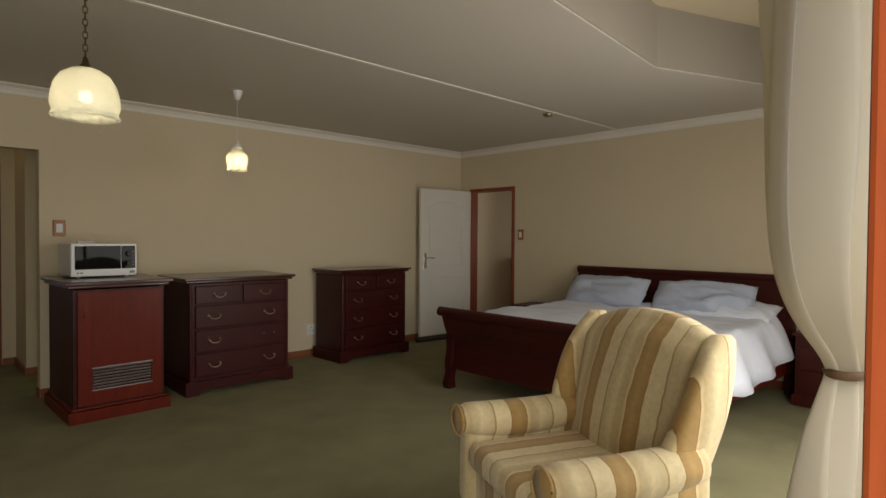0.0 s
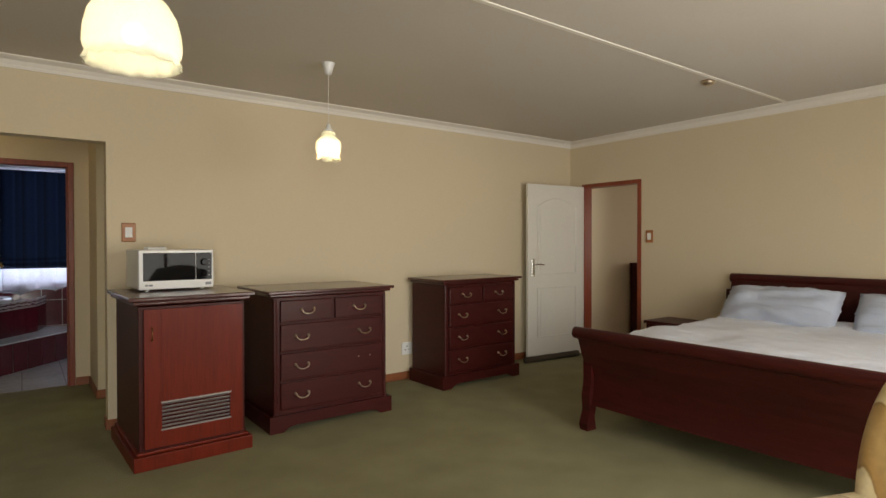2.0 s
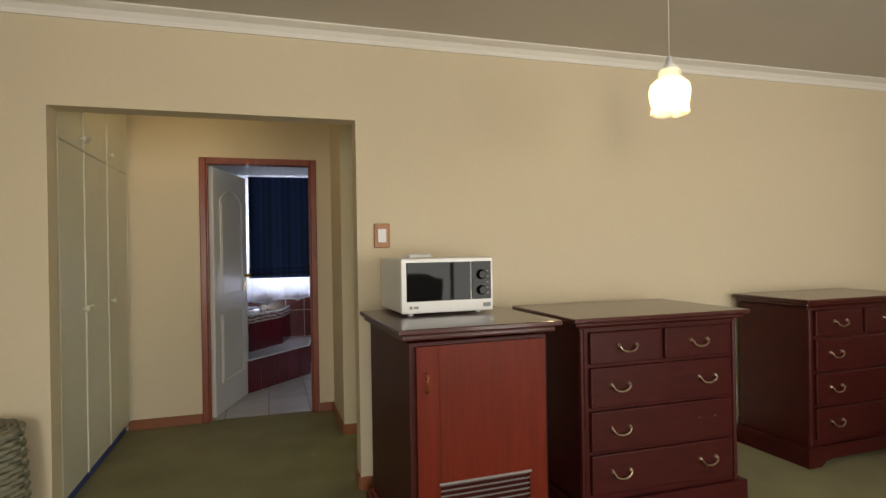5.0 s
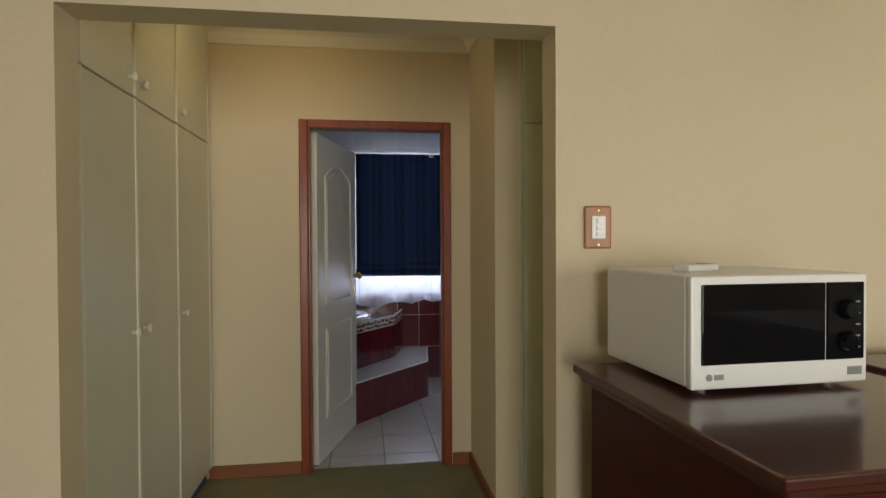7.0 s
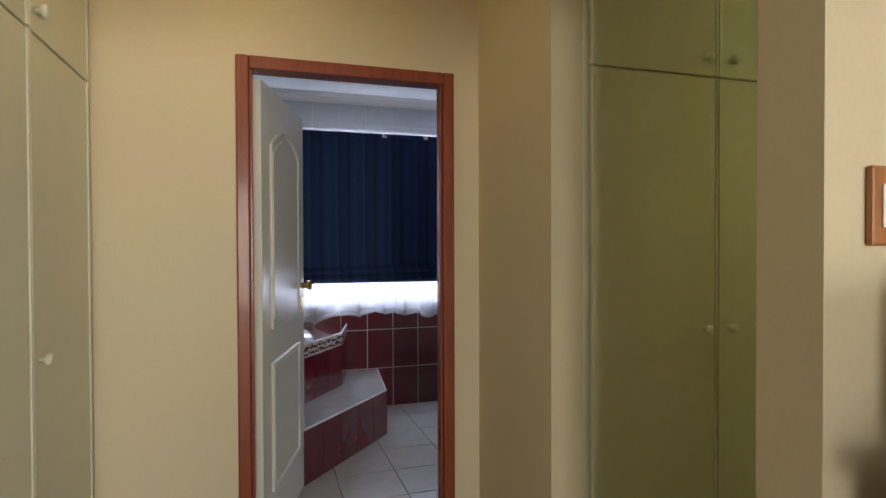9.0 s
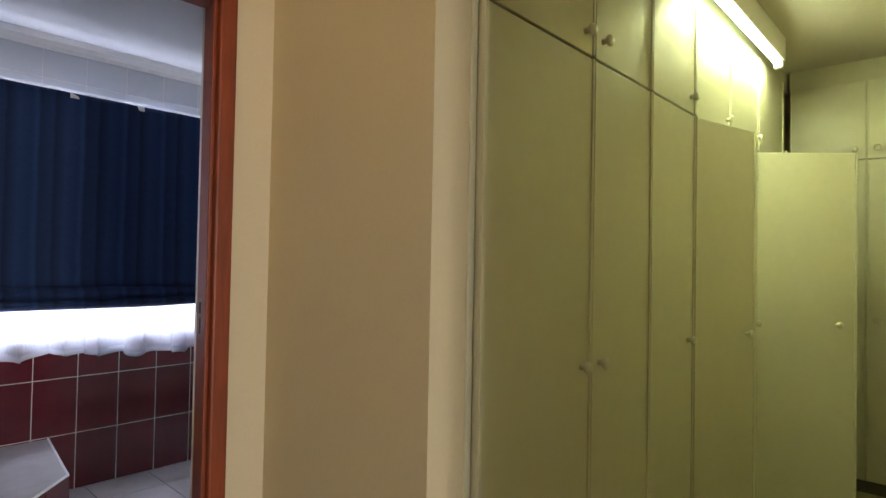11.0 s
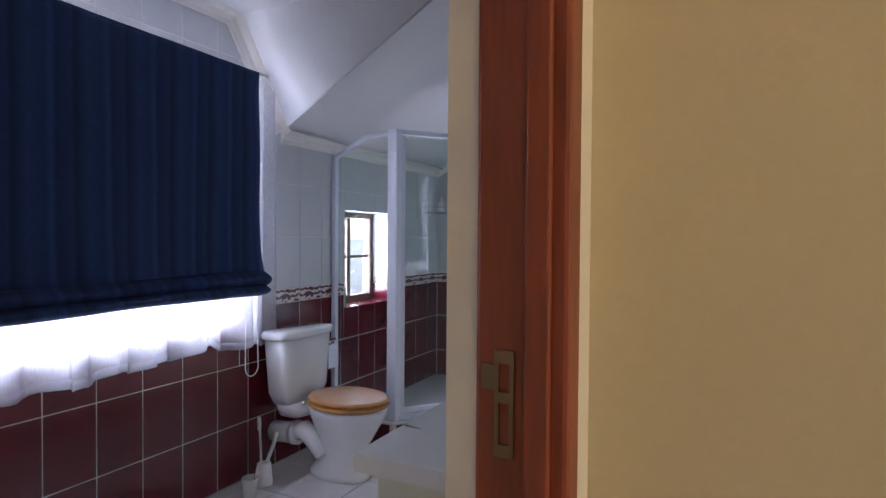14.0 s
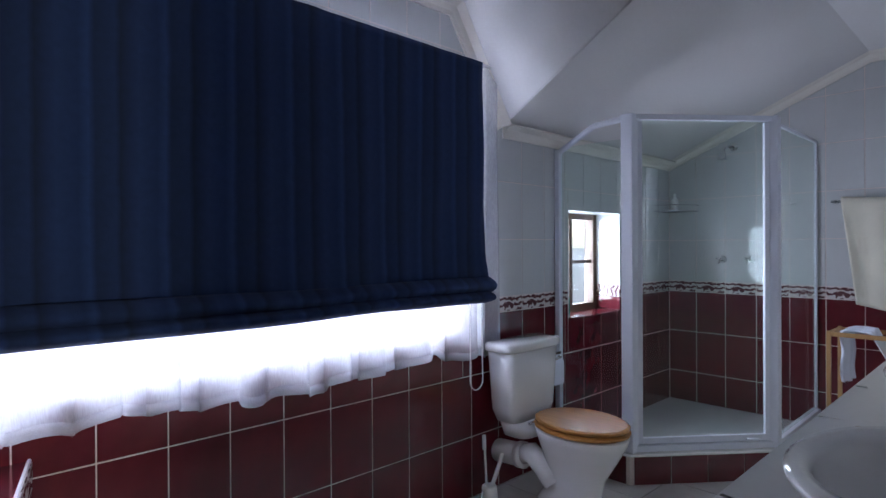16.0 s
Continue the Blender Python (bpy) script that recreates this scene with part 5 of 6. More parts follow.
def vanity():
    v = thing("vanity", pose(0, 0, 0), "white vanity top with two oval basins over cupboards", "vanity")
    y0, y1 = 7.706, 8.14
    xs = [(1.86, 7.905), (2.98, 7.905)]
    rx, ry = 0.295, 0.192
    # top with two oval holes
    bm = bmesh.new()
    x = 1.31
    for cx, cy in xs:
        a, b = cx - 0.34, cx + 0.34
        add_box(bm, x, a, y0, y1, 0.82, 0.86)
        for z in (0.82, 0.86):
            ring = [bm.verts.new(p) for p in oval(cx, cy, rx * 0.95, ry * 0.95, z, 40)]
            rect = []
            for k in range(40):
                an = 2 * math.pi * k / 40
                ca, sa = math.cos(an), math.sin(an)
                s = min(0.34 / max(abs(ca), 1e-6), ((y1 - cy) if sa > 0 else (cy - y0)) / max(abs(sa), 1e-6))
                rect.append(bm.verts.new((cx + ca * s, cy + sa * s, z)))
            for k in range(40):
                j = (k + 1) % 40
                bm.faces.new((ring[k], ring[j], rect[j], rect[k]))
        add_box(bm, a, b, y1 - 0.004, y1, 0.82, 0.86)
        x = b
    add_box(bm, x, XB - 0.002, y0, y1, 0.82, 0.86)
    part(v, "counter_top", bm, COUNTER)
    box_part(v, "upstand", (1.31, XB - 0.002, y0 - 0.004, y0 + 0.012, 0.862, 0.93), COUNTER, 0.003)
    box_part(v, "body", (1.36, XB - 0.002, y0, y1 - 0.04, 0.08, 0.735), CUPW, 0.003)
    box_part(v, "apron", (1.36, XB - 0.002, y1 - 0.06, y1 - 0.04, 0.7352, 0.8195), CUPW, 0)
    box_part(v, "end_panel", (1.36, 1.38, y0, y1 - 0.0602, 0.7352, 0.8195), CUPW, 0)
    box_part(v, "plinth", (1.38, XB - 0.002, y0, y1 - 0.09, 0.0, 0.079), DARK, 0)
    for k in range(6):
        xx = 1.37 + k * 0.58
        box_part(v, "door", (xx + 0.004, xx + 0.57, y1 - 0.039, y1 - 0.021, 0.09, 0.80), CUPW, 0.004)
    for cx, cy in xs:
        bm = bmesh.new()
        add_loft(bm, [oval(cx, cy, rx + 0.01, ry + 0.012, 0.861, 48), oval(cx, cy, rx + 0.012, ry + 0.014, 0.873, 48), oval(cx, cy, rx, ry, 0.882, 48), oval(cx, cy + 0.012, rx * 0.86, ry * 0.80, 0.876, 48),
                      oval(cx, cy + 0.014, rx * 0.82, ry * 0.74, 0.855, 48), oval(cx, cy + 0.012, rx * 0.72, ry * 0.65, 0.79, 48), oval(cx, cy + 0.01, rx * 0.45, ry * 0.4, 0.745, 48), oval(cx, cy + 0.01, 0.02, 0.02, 0.738, 48)], cap=False)
        part(v, "basin", bm, CERAM, smooth=True, label="white ceramic oval basin")
        for s in (-1, 1):
            tx, ty = cx + s * 0.10, cy - 0.135
            bm = bmesh.new()
            add_capped(bm, [(0.03, 0.878), (0.026, 0.90), (0.017, 0.93), (0.014, 0.955)], 16, Matrix.Translation((tx, ty, 0)))
            add_tube(bm, [(tx, ty, 0.915), (tx, ty + 0.04, 0.925), (tx, ty + 0.075, 0.905)], 0.010, 8)
            part(v, "tap", bm, CERAM, smooth=True)
            bm = bmesh.new()
            for a in (35, 125):
                ca, sa = math.cos(radians(a)) * 0.034, math.sin(radians(a)) * 0.034
                add_tube(bm, [(tx - ca, ty - sa, 0.968), (tx + ca, ty + sa, 0.968)], 0.006, 8)
                for q in (-1, 1):
                    bmesh.ops.create_uvsphere(bm, u_segments=10, v_segments=8, radius=0.0085, matrix=Matrix.Translation((tx + q * ca, ty + q * sa, 0.968)))
            bmesh.ops.create_uvsphere(bm, u_segments=12, v_segments=8, radius=0.013, matrix=Matrix.Translation((tx, ty, 0.972)))
            part(v, "tap_handle", bm, BRASS, smooth=True, label="brass cross tap handle")
        bm = bmesh.new()
        add_capped(bm, [(0.010, 0.863), (0.010, 0.868)], 12, Matrix.Translation((cx + 0.27, cy + 0.13, 0)))
        part(v, "plug_button", bm, BRASS)


vanity()
bk = thing("wicker_basket", pose(4.45, 7.92, 0.861), "small round wicker basket on the vanity top", "basket")
bm = bmesh.new()
for k in range(7):
    r = 0.075 + 0.002 * k
    add_tube(bm, [((r + 0.003 * math.sin(18 * a + k * math.pi)) * math.cos(a), (r + 0.003 * math.sin(18 * a + k * math.pi)) * math.sin(a), 0.008 + k * 0.012) for a in [2 * math.pi * q / 48 for q in range(49)]], 0.007, 6)
part(bk, "weave", bm, mat("straw wicker", (0.45, 0.30, 0.13), 0.7, scale=60, vary=0.3, bump=0.3), smooth=True)


mi = thing("wall_mirror", pose(0, 7.706, 0), "long plain mirror with a white edge above the vanity", "mirror")
box_part(mi, "glass", (1.75, 4.48, 0.0, 0.010, 0.96, 1.96), mat("mirror silver", (0.86, 0.88, 0.88), 0.01, 1.0, vary=0.01, bump=0), 0)
for d in ((1.73, 1.75, 0, 0.016, 0.94, 1.98), (4.48, 4.50, 0, 0.016, 0.94, 1.98), (1.75, 4.48, 0, 0.015, 0.94, 0.96), (1.75, 4.48, 0, 0.015, 1.96, 1.98)):
    box_part(mi, "edge", d, ALU, 0.002)
pl = thing("display_plate", pose(3.80, 7.775, 0.861, 0, 0, 35), "blue and white glass plate standing on the vanity", "plate")
bm = bmesh.new()
add_capped(bm, [(0.06, 0.0), (0.098, 0.010), (0.100, 0.014), (0.065, 0.007)], 32, Matrix.Translation((0, 0, 0.108)) @ pose(0, 0, 0, 0, -80))
part(pl, "dish", bm, mat("pale blue glaze", (0.42, 0.50, 0.62), 0.15, scale=26, vary=0.45, bump=0.02, big=9), smooth=True)
box_part(pl, "stand", (-0.025, 0.035, -0.05, 0.05, 0, 0.012), WHITEP, 0.003)


def towel_on_rail():
    r = thing("towel_rail", pose(0, 0, 0), "chrome towel rail on the end wall", "towel rail")
    bm = bmesh.new()
    add_tube(bm, [(XB - 0.07, 7.76, 1.585), (XB - 0.07, 8.66, 1.585)], 0.008, 10)
    part(r, "bar", bm, CHROME, smooth=True)
    for y in (7.78, 8.64):
        bm = bmesh.new()
        add_tube(bm, [(XB - 0.07, y, 1.585), (XB, y, 1.585)], 0.012, 10)
        part(r, "bracket", bm, CHROME, smooth=True)
    t = thing("towel", pose(0, 0, 0), "cream bath towel hanging folded over the rail", "towel")
    def fn(u, v):
        s = v * 1.30
        if s < 0.68:
            x, z = XB - 0.088, 1.594 - (0.68 - s)
        elif s < 0.71:
            a = (s - 0.68) / 0.03 * math.pi
            x, z = XB - 0.07 - 0.018 * math.cos(a), 1.594 + 0.010 * math.sin(a)
        else:
            x, z = XB - 0.050, 1.594 - (s - 0.71)
        drop = max(0, 1.594 - z)
        tuck = 1 - 0.16 * min(1, drop / 0.65)
        return Vector((x - (0.014 * math.sin(u * 17 + 2) + 0.010 * noise.noise(Vector((u * 6, v * 5, 0)))) * min(1, drop * 3) * (1 if s < 0.7 else 0.3) - 0.004, 8.225 + (u - 0.5) * 0.76 * tuck - 0.03 * drop, z + 0.02 * math.sin(u * 7) * (1 - v if s < 0.7 else 0)))
    cloth_part(t, "cloth", fn, 60, 60, TOWEL, 0.010)


towel_on_rail()
rk = thing("towel_rack", pose(4.55, 8.42, 0, 0, 0, 0), "light pine standing rack with a white cloth on it", "towel rack")
for y in (-0.16, 0.16):
    for x in (-0.14, 0.14):
        box_part(rk, "upright", (x - 0.011, x + 0.011, y - 0.011, y + 0.011, 0, 0.80), PINE, 0.003)
    box_part(rk, "rail", (-0.129, 0.129, y - 0.009, y + 0.009, 0.77, 0.795), PINE, 0.003)
for x in (-0.14, 0.14):
    box_part(rk, "rail", (x - 0.009, x + 0.009, -0.149, 0.149, 0.77, 0.795), PINE, 0.003)
cl = thing("white_cloth", pose(4.55, 8.42, 0.0), "white frilled cloth draped over the pine rack", "cloth")
cloth_part(cl, "cloth", lambda u, v: Vector(((2 * u - 1) * 0.11 + 0.02 * math.sin(v * 20), -0.17 + 0.26 * min(1, v * 2) if v < 0.5 else 0.09 + 0.02 * math.sin(u * 14), (0.80 - 0.28 * max(0, 0.25 - v) * 4 + 0.012 * math.sin(u * 15)) if v < 0.5 else 0.80 - 0.6 * (v - 0.5))), 30, 40, LINEN, 0.006)


def shower():
    P0, P1, P2, P3 = (3.37, YB), (3.38, 9.29), (4.03, 8.76), (XB, 8.76)
    s = thing("shower_enclosure", pose(0, 0, 0), "white framed corner shower enclosure with clear glass panels", "shower")
    def bar(name, a, b, z0, z1, w=0.05):
        d = Vector((b[0] - a[0], b[1] - a[1], 0))
        L = d.length
        m = Matrix.Translation((a[0], a[1], 0)) @ pose(0, 0, 0, 0, 0, math.degrees(math.atan2(d.y, d.x)))
        return box_part(s, name, (0, L, -w / 2, w / 2, z0, z1), ALU, 0.004, at=m)
    def post(p, z1, w=0.055, z0=0.17):
        return box_part(s, "post", (p[0] - w / 2, p[0] + w / 2, p[1] - w / 2, p[1] + w / 2, z0, z1), ALU, 0.006)
    post((P0[0], P0[1] - 0.02), 1.89, 0.036)
    post(P1, 2.03, 0.07)
    post(P2, 2.03, 0.06)
    post((P3[0] - 0.012, P3[1]), 2.0, 0.02)
    for a, b in ((P0, P1), (P1, P2), (P2, P3)):
        bar("sill_rail", a, b, 0.171, 0.205)
    bar("head_rail", P1, P2, 2.0, 2.03, 0.04)
    bar("head_rail", P2, P3, 1.985, 2.005, 0.02)
    bm = bmesh.new()
    add_tube(bm, [(P0[0], P0[1] - 0.02, 1.87), (P1[0], P1[1] + 0.22, 2.0), (P1[0], P1[1], 2.015)], 0.018, 8)
    part(s, "head_rail", bm, ALU)
    # inner door frame
    d = (Vector((*P2, 0)) - Vector((*P1, 0))).normalized()
    a, b = Vector((*P1, 0)) + d * 0.055, Vector((*P2, 0)) - d * 0.045
    for q in (a, b):
        box_part(s, "door_stile", (-0.014, 0.014, -0.012, 0.012, 0.21, 1.995), ALU, 0.003, at=Matrix.Translation(q) @ pose(0, 0, 0, 0, 0, -45))
    bar("door_rail", (a.x, a.y), (b.x, b.y), 0.21, 0.245, 0.02)
    box_part(s, "door_handle", (-0.01, 0.06, -0.035, -0.013, 0.215, 0.228), ALU, 0.003, at=Matrix.Translation(b - d * 0.12) @ pose(0, 0, 0, 0, 0, -45))
    for p, q, z1 in ((P0, P1, 1.9), (P1, P2, 2.0), (P2, P3, 1.985)):
        v = Vector((q[0] - p[0], q[1] - p[1], 0))
        L = v.length
        g = box_part(s, "glass_panel", (0.03, L - 0.03, -0.003, 0.003, 0.206, z1), GLASS, 0, at=Matrix.Translation((*p, 0)) @ pose(0, 0, 0, 0, 0, math.degrees(math.atan2(v.y, v.x))))
        g.visible_shadow = False
    # tray and curb
    bm = bmesh.new()
    out = [P0, P1, P2, P3, (XB, YB)]
    lo = [bm.verts.new((x, y, 0)) for x, y in out]
    hi = [bm.verts.new((x, y, 0.09)) for x, y in out]
    bm.faces.new(lo)
    bm.faces.new(hi)
    for i in range(5):
        bm.faces.new((lo[i], lo[(i + 1) % 5], hi[(i + 1) % 5], hi[i]))
    part(s, "tray", bm, mat("pale shower tray", (0.55, 0.56, 0.56), 0.25, vary=0.06, scale=10))
    for a, b in ((P0, P1), (P1, P2), (P2, P3)):
        v = Vector((b[0] - a[0], b[1] - a[1], 0))
        L = v.length
        m = Matrix.Translation((*a, 0)) @ pose(0, 0, 0, 0, 0, math.degrees(math.atan2(v.y, v.x)))
        box_part(s, "curb", (-0.02, L + 0.02, -0.045, 0.045, 0.0, 0.155), GROUT, 0, at=m)
        box_part(s, "curb_top", (-0.025, L + 0.025, -0.055, 0.055, 0.1551, 0.17), CERAM, 0.004, at=m)
        n = max(1, round(L / 0.213))
        for k in range(n):
            box_part(s, "tile", (L * k / n + 0.002, L * (k + 1) / n - 0.002, -0.0505, -0.0455, 0.003, 0.153), REDTILE, 0.001, at=m)
    # head, taps, soap shelf on the walls
    h = thing("overhead_shower", pose(XB, 9.28, 2.03), "chrome shower head on a short wall arm", "shower head")
    bm = bmesh.new()
    add_tube(bm, [(0, 0, 0), (-0.10, 0.02, 0.0), (-0.14, 0.03, -0.05)], 0.011, 10)
    add_capped(bm, [(0.012, 0.03), (0.02, 0.01), (0.038, -0.03), (0.036, -0.034)], 18, Matrix.Translation((-0.145, 0.03, -0.07)))
    add_capped(bm, [(0.03, 0), (0.028, 0.006)], 16, Matrix.Translation((0, 0, 0)) @ pose(0, 0, 0, 0, -90))
    part(h, "arm", bm, CHROME, smooth=True)
    for y in (9.16, 9.36):
        t = thing("shower_tap", pose(XB, y, 1.20), "chrome cross-head shower tap on the tiled wall", "tap", "shower taps")
        bm = bmesh.new()
        add_capped(bm, [(0.028, 0), (0.024, 0.012), (0.012, 0.03), (0.012, 0.05)], 14, pose(0, 0, 0, 0, -90))
        for a in (20, 110):
            ca, sa = math.cos(radians(a)) * 0.032, math.sin(radians(a)) * 0.032
            add_tube(bm, [(-0.05, -ca, -sa), (-0.05, ca, sa)], 0.007, 8)
        part(t, "handle", bm, CHROME, smooth=True)
    k = thing("soap_basket", pose(XB - 0.13, YB - 0.10, 1.57), "chrome wire corner basket holding a bottle", "soap basket")
    bm = bmesh.new()
    for z in (0, 0.045):
        add_tube(bm, [(0.13, -0.13, z), (0.05, -0.14, z), (-0.05, -0.10, z), (-0.12, -0.02, z), (-0.13, 0.10, z)], 0.004, 6)
    for i in range(7):
        add_tube(bm, [(-0.12 + i * 0.04, -0.02 - i * 0.018, 0), (-0.05 + i * 0.03, 0.09, 0)], 0.003, 5)
    add_tube(bm, [(0.13, -0.13, 0), (0.13, 0.10, 0)], 0.004, 6)
    add_tube(bm, [(-0.13, 0.10, 0), (0.13, 0.10, 0)], 0.004, 6)
    part(k, "wires", bm, CHROME, smooth=True)
    bo = thing("bottle", pose(XB - 0.12, YB - 0.10, 1.575), "small pale bottle in the wire basket", "bottle")
    bm = bmesh.new()
    add_capped(bm, [(0.024, 0), (0.026, 0.01), (0.026, 0.085), (0.01, 0.10), (0.01, 0.13)], 14)
    part(bo, "body", bm, WHITEP, smooth=True)
    so = thing("soap_bottle", pose(3.56, 9.83, 0.857), "green plastic bottle on the shower window sill", "bottle")
    bm = bmesh.new()
    add_capped(bm, [(0.028, 0), (0.03, 0.01), (0.026, 0.12), (0.012, 0.15), (0.012, 0.19)], 14)
    part(so, "body", bm, SOAPG, smooth=True)


shower()


def tub():
    t = thing("corner_bath", pose(0, 0, 0), "white corner bath in a raised oxblood tiled surround", "bath")
    deck = [(0.74, YB), (0.64, 9.34), (0.30, 8.87), (-0.15, 8.60), (-1.25, 8.60), (-1.25, YB)]
    step = [(0.99, YB), (0.92, 9.10), (0.30, 8.40), (-0.2, 8.20), (-1.25, 8.20), (-1.25, YB)]
    zd, zs = 0.69, 0.31
    def solid(name, outline, z0, z1, material):
        bm = bmesh.new()
        lo = [bm.verts.new((x, y, z0)) for x, y in outline]
        hi = [bm.verts.new((x, y, z1)) for x, y in outline]
        bm.faces.new(lo)
        bm.faces.new(hi)
        for i in range(len(outline)):
            j = (i + 1) % len(outline)
            bm.faces.new((lo[i], lo[j], hi[j], hi[i]))
        part(t, name, bm, material)
    solid("step", step, 0, zs - 0.006, GROUT)
    solid("surround", deck, zs, zd - 0.006, GROUT)
    def top_tiles(outline, z, material, pitch, name):
        """Top slab tiles cut to the outline: strips along x."""
        bm = bmesh.new()
        a = [bm.verts.new((x, y, z - 0.006)) for x, y in outline]
        b = [bm.verts.new((x, y, z)) for x, y in outline]
        bm.faces.new(a)
        bm.faces.new(b)
        for i in range(len(outline)):
            j = (i + 1) % len(outline)
            bm.faces.new((a[i], a[j], b[j], b[i]))
        part(t, name, bm, material)
    top_tiles(step, zs, FLOORTILE, 0.34, "step_top")
    top_tiles(deck, zd, REDTILE, 0.2, "deck_top")
    def facing(outline, z0, z1, border):
        for a, b in zip(outline[:4], outline[1:5]):
            v = Vector((b[0] - a[0], b[1] - a[1], 0))
            L = v.length
            m = Matrix.Translation((*a, 0)) @ pose(0, 0, 0, 0, 0, math.degrees(math.atan2(v.y, v.x)))
            n = max(1, round(L / 0.2))
            for k in range(n):
                x0, x1 = L * k / n + 0.0035, L * (k + 1) / n - 0.0035
                box_part(t, "tile", (x0, x1, 0.001, 0.007, z0 + 0.003, z1 - (0.085 if border else 0.003)), REDTILE, 0.001, at=m)
                if border:
                    box_part(t, "border_tile", (x0, x1, 0.001, 0.008, z1 - 0.08, z1 - 0.003), BORDER, 0.001, at=m)
    facing(deck, zs, zd, True)
    facing(step, 0, zs, False)
    # white metal-edged nosing along the deck and step
    bm = bmesh.new()
    add_tube(bm, [(x, y, zd + 0.001) for x, y in deck[:5]], 0.006, 6)
    add_tube(bm, [(x, y, zs + 0.001) for x, y in step[:5]], 0.006, 6)
    part(t, "edge_trim", bm, WHITEP)
    bm = bmesh.new()
    c = (-0.32, 9.20)
    add_loft(bm, [oval(*c, 0.74, 0.47, zd + 0.001, 48, 0.8), oval(*c, 0.745, 0.475, zd + 0.03, 48, 0.8), oval(*c, 0.72, 0.45, zd + 0.045, 48, 0.8), oval(*c, 0.62, 0.36, zd + 0.035, 48, 0.85), oval(*c, 0.58, 0.33, zd + 0.005, 48, 0.85), oval(*c, 0.3, 0.2, zd + 0.003, 48)], cap=True)
    part(t, "tub", bm, CERAM, smooth=True, label="white acrylic tub rim")


tub()
dl = thing("dome_ceiling_light", pose(3.1, 8.05, HB - 0.09), "white round dome light on the bathroom ceiling", "ceiling light")
bm = bmesh.new()
add_capped(bm, [(0.03, 0.0), (0.09, 0.02), (0.12, 0.055), (0.125, 0.079)], 28)
part(dl, "dome", bm, CERAM, smooth=True)

# ---- tiles of the bathroom walls and floor ----
TW, TH = 0.213, 0.3175
ROWS = [(0.0, TH), (TH, 2 * TH), (2 * TH, 0.945)]
wall_n, wall_e, floor_b = bpy.data.objects["wall_bath_window"], bpy.data.objects["wall_bath_end"], bpy.data.objects["floor_bath_base"]
shared = {}


def tile(parent, name, w, h, material, m):
    """A tile in local x, z with its face toward -y; alike tiles share one mesh."""
    key = (name, round(w, 3), round(h, 3))
    if key not in shared:
        bm = bmesh.new()
        add_box(bm, 0.0024, w - 0.0024, -0.006, 0.001, 0.0024, h - 0.0024, 0.001, 1)
        shared[key] = mesh_of(bm, name, material)
    ob = new(name, shared[key])
    ob.parent = parent
    ob.matrix_basis = m


def holes_cut(a, b, z0, z1, holes):
    for x0, x1, h0, h1 in holes:
        if b > x0 + 0.01 and a < x1 - 0.01 and z1 > h0 and z0 < h1:
            return (x0, x1, h0, h1)
    return None


def tile_wall(parent, place, length, start, holes, top):
    k = 0
    x = start
    bands = [(z0, z1, "red_tile", REDTILE) for z0, z1 in ROWS] + [(0.945, 1.028, "border_tile", BORDER)]
    z = 1.028
    while z < top - 0.02:
        bands.append((z, min(z + TH, top), "white_tile", WHITETILE))
        z += TH
    while x < length - 0.01:
        a, b = max(x, 0), min(x + TW, length)
        for z0, z1, nm, mt in bands:
            cut = holes_cut(a, b, z0, z1, holes)
            spans = [(a, b, z0, z1)]
            if cut:
                hx0, hx1, h0, h1 = cut
                spans = [(a, min(b, hx0), z0, z1), (max(a, hx1), b, z0, z1), (max(a, hx0), min(b, hx1), z0, h0), (max(a, hx0), min(b, hx1), h1, z1)]
            for p, q, r, s in spans:
                if q - p > 0.012 and s - r > 0.012:
                    tile(parent, nm, q - p, s - r, mt, place(p, r))
        x += TW


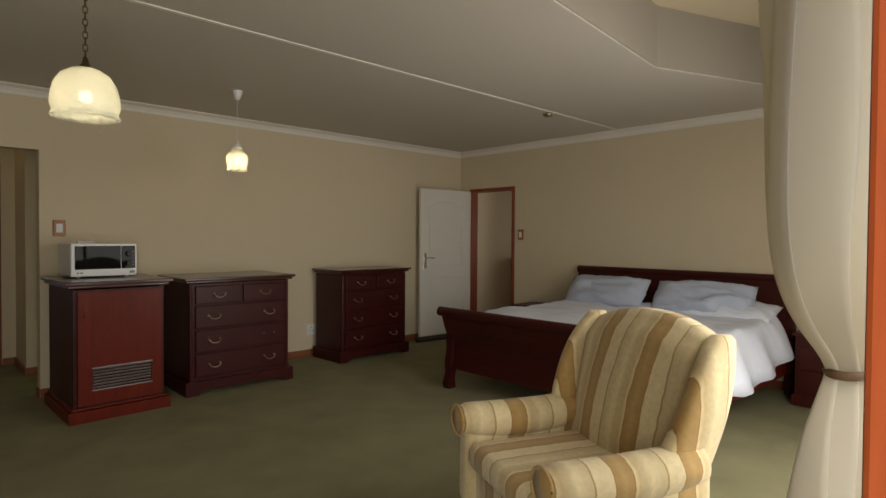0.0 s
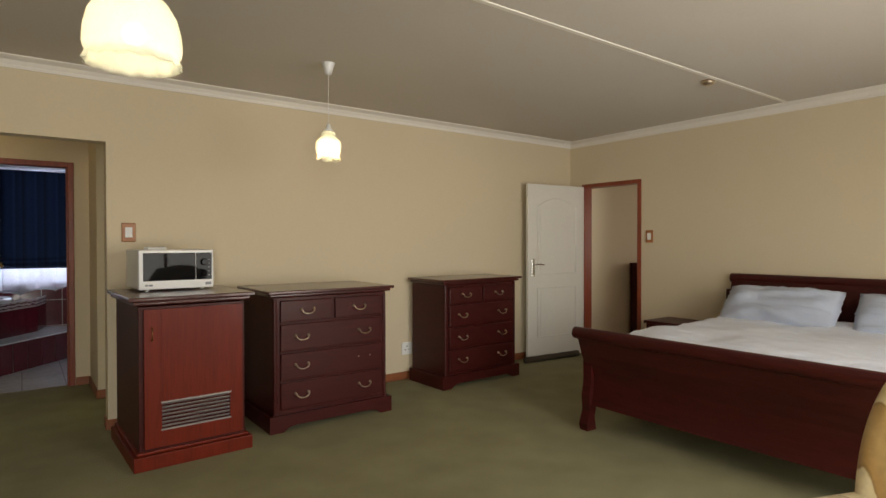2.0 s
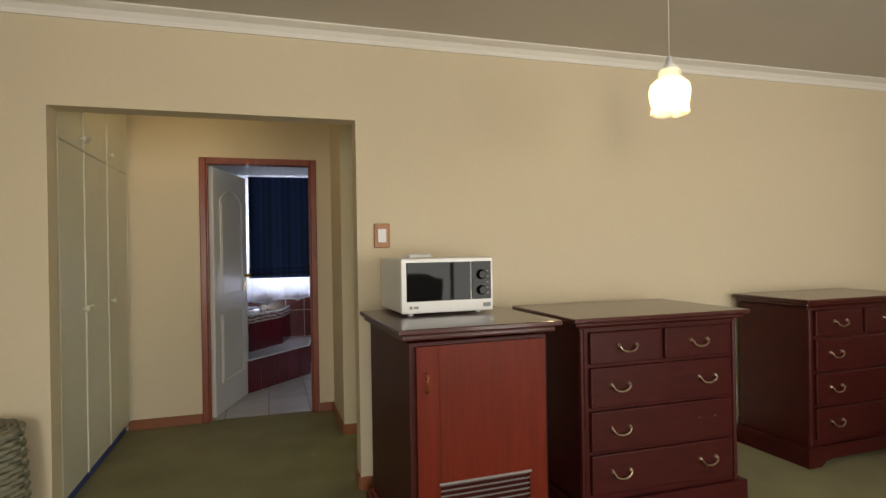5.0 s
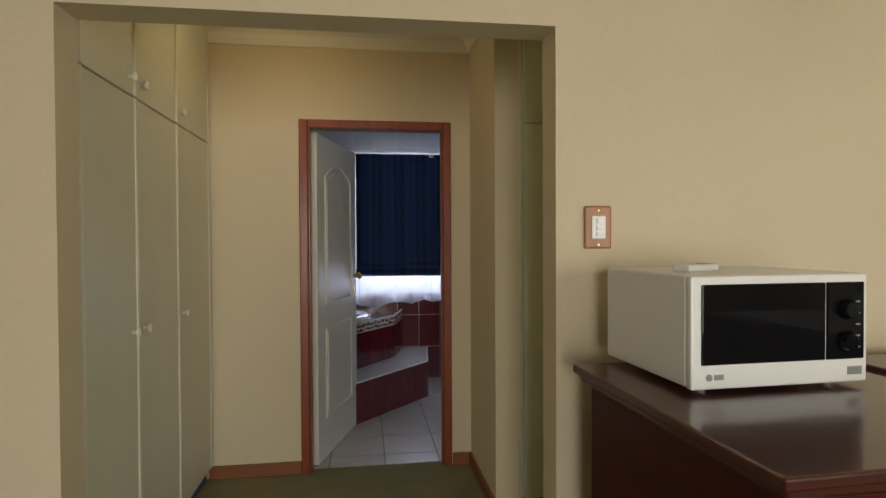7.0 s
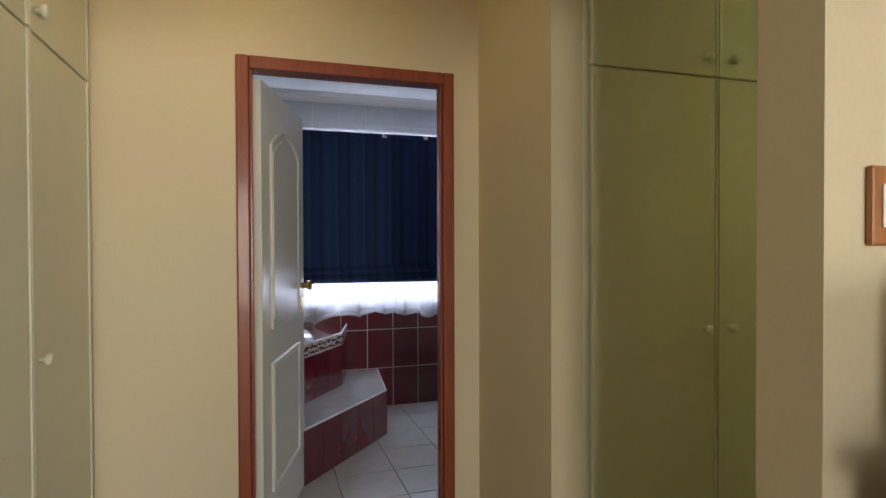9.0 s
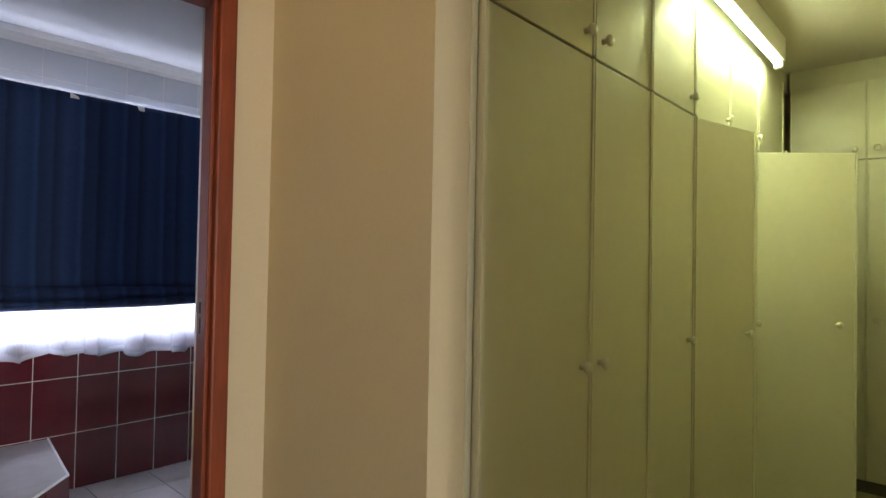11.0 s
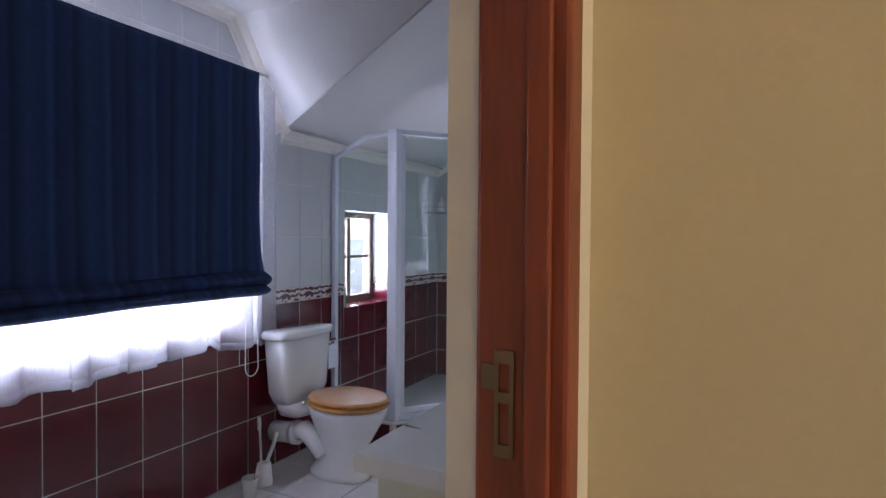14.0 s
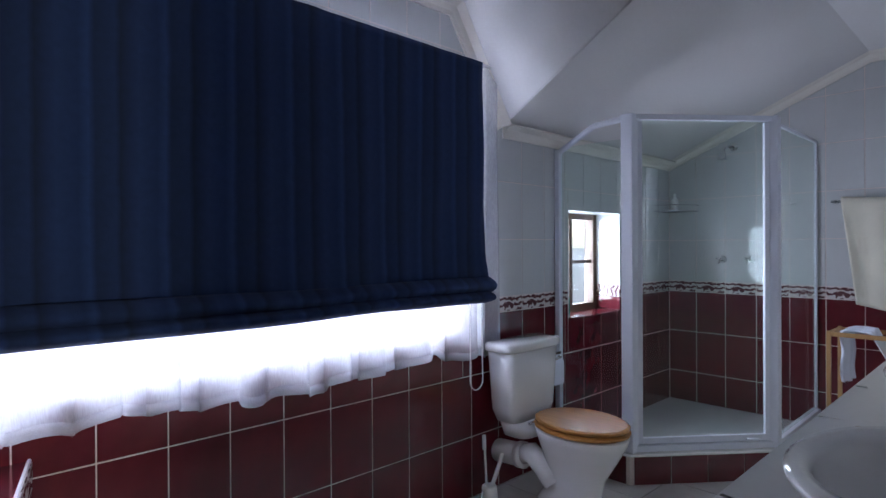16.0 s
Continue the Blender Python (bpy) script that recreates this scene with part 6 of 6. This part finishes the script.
tile_wall(wall_n, lambda x, z: pose(x - 1.25, YB + 0.006, z), XB + 1.25, (2.401 + 1.25) % TW - TW, [(1.35, 3.80, 0.86, 2.2), (4.75, 5.40, 0.85, 1.54)], 2.53)
tile_wall(wall_e, lambda x, z: pose(XB + 0.006, YB - x, z, 0, 0, -90), YB - 7.7, 0.0, [], 2.53)
y = 7.80 - 0.34 - 0.005
while y < YB:
    x = 0.495 - 0.34 * 6
    while x < XB:
        a, b, c, d = max(x, -1.25), min(x + 0.34, XB), max(y, 7.625), min(y + 0.34, YB)
        if b - a > 0.02 and d - c > 0.02:
            key = ("floor", round(b - a, 3), round(d - c, 3))
            if key not in shared:
                bm = bmesh.new()
                add_box(bm, 0.0035, b - a - 0.0035, 0.0035, d - c - 0.0035, -0.010, 0.0, 0.0015, 1)
                shared[key] = mesh_of(bm, "floor_tile", FLOORTILE)
            ob = new("floor_tile", shared[key])
            ob.parent = floor_b
            ob.matrix_basis = pose(a, c, 0)
        x += 0.34
    y += 0.34
# reveals of the two bathroom windows
structure("sill_shower_window", [(3.5, 4.15, YB - 0.004, 9.955, 0.842, 0.852)], REDTILE, "oxblood tiled sill of the shower window", "sill", 0.002)
structure("reveal_shower_window", [(4.142, 4.152, YB, 9.955, 0.853, 0.945), ], REDTILE, "oxblood tiled foot of the window reveal", "trim", 0.001)
structure("reveal_shower_side", [(4.142, 4.152, YB, 9.955, 1.03, 1.54), (3.498, 3.508, YB, 9.955, 0.853, 1.54), (3.508, 4.142, YB, 9.955, 1.532, 1.542)], WHITETILE, "white tiled window reveal", "trim", 0.001)
structure("reveal_shower_band", [(4.142, 4.152, YB, 9.955, 0.947, 1.028)], BORDER, "leaf scroll border in the window reveal", "trim", 0.001)
structure("sill_bath_window", [(0.1, 2.55, YB - 0.006, 9.95, 0.855, 0.867)], WHITETILE, "white tiled sill of the long window", "sill", 0.002)
structure("wall_lining_vanity", [(1.15, XB, 7.70, 7.705, 0.0, HB)], WHITETILE, "white tiled lining behind the vanity", "wall")
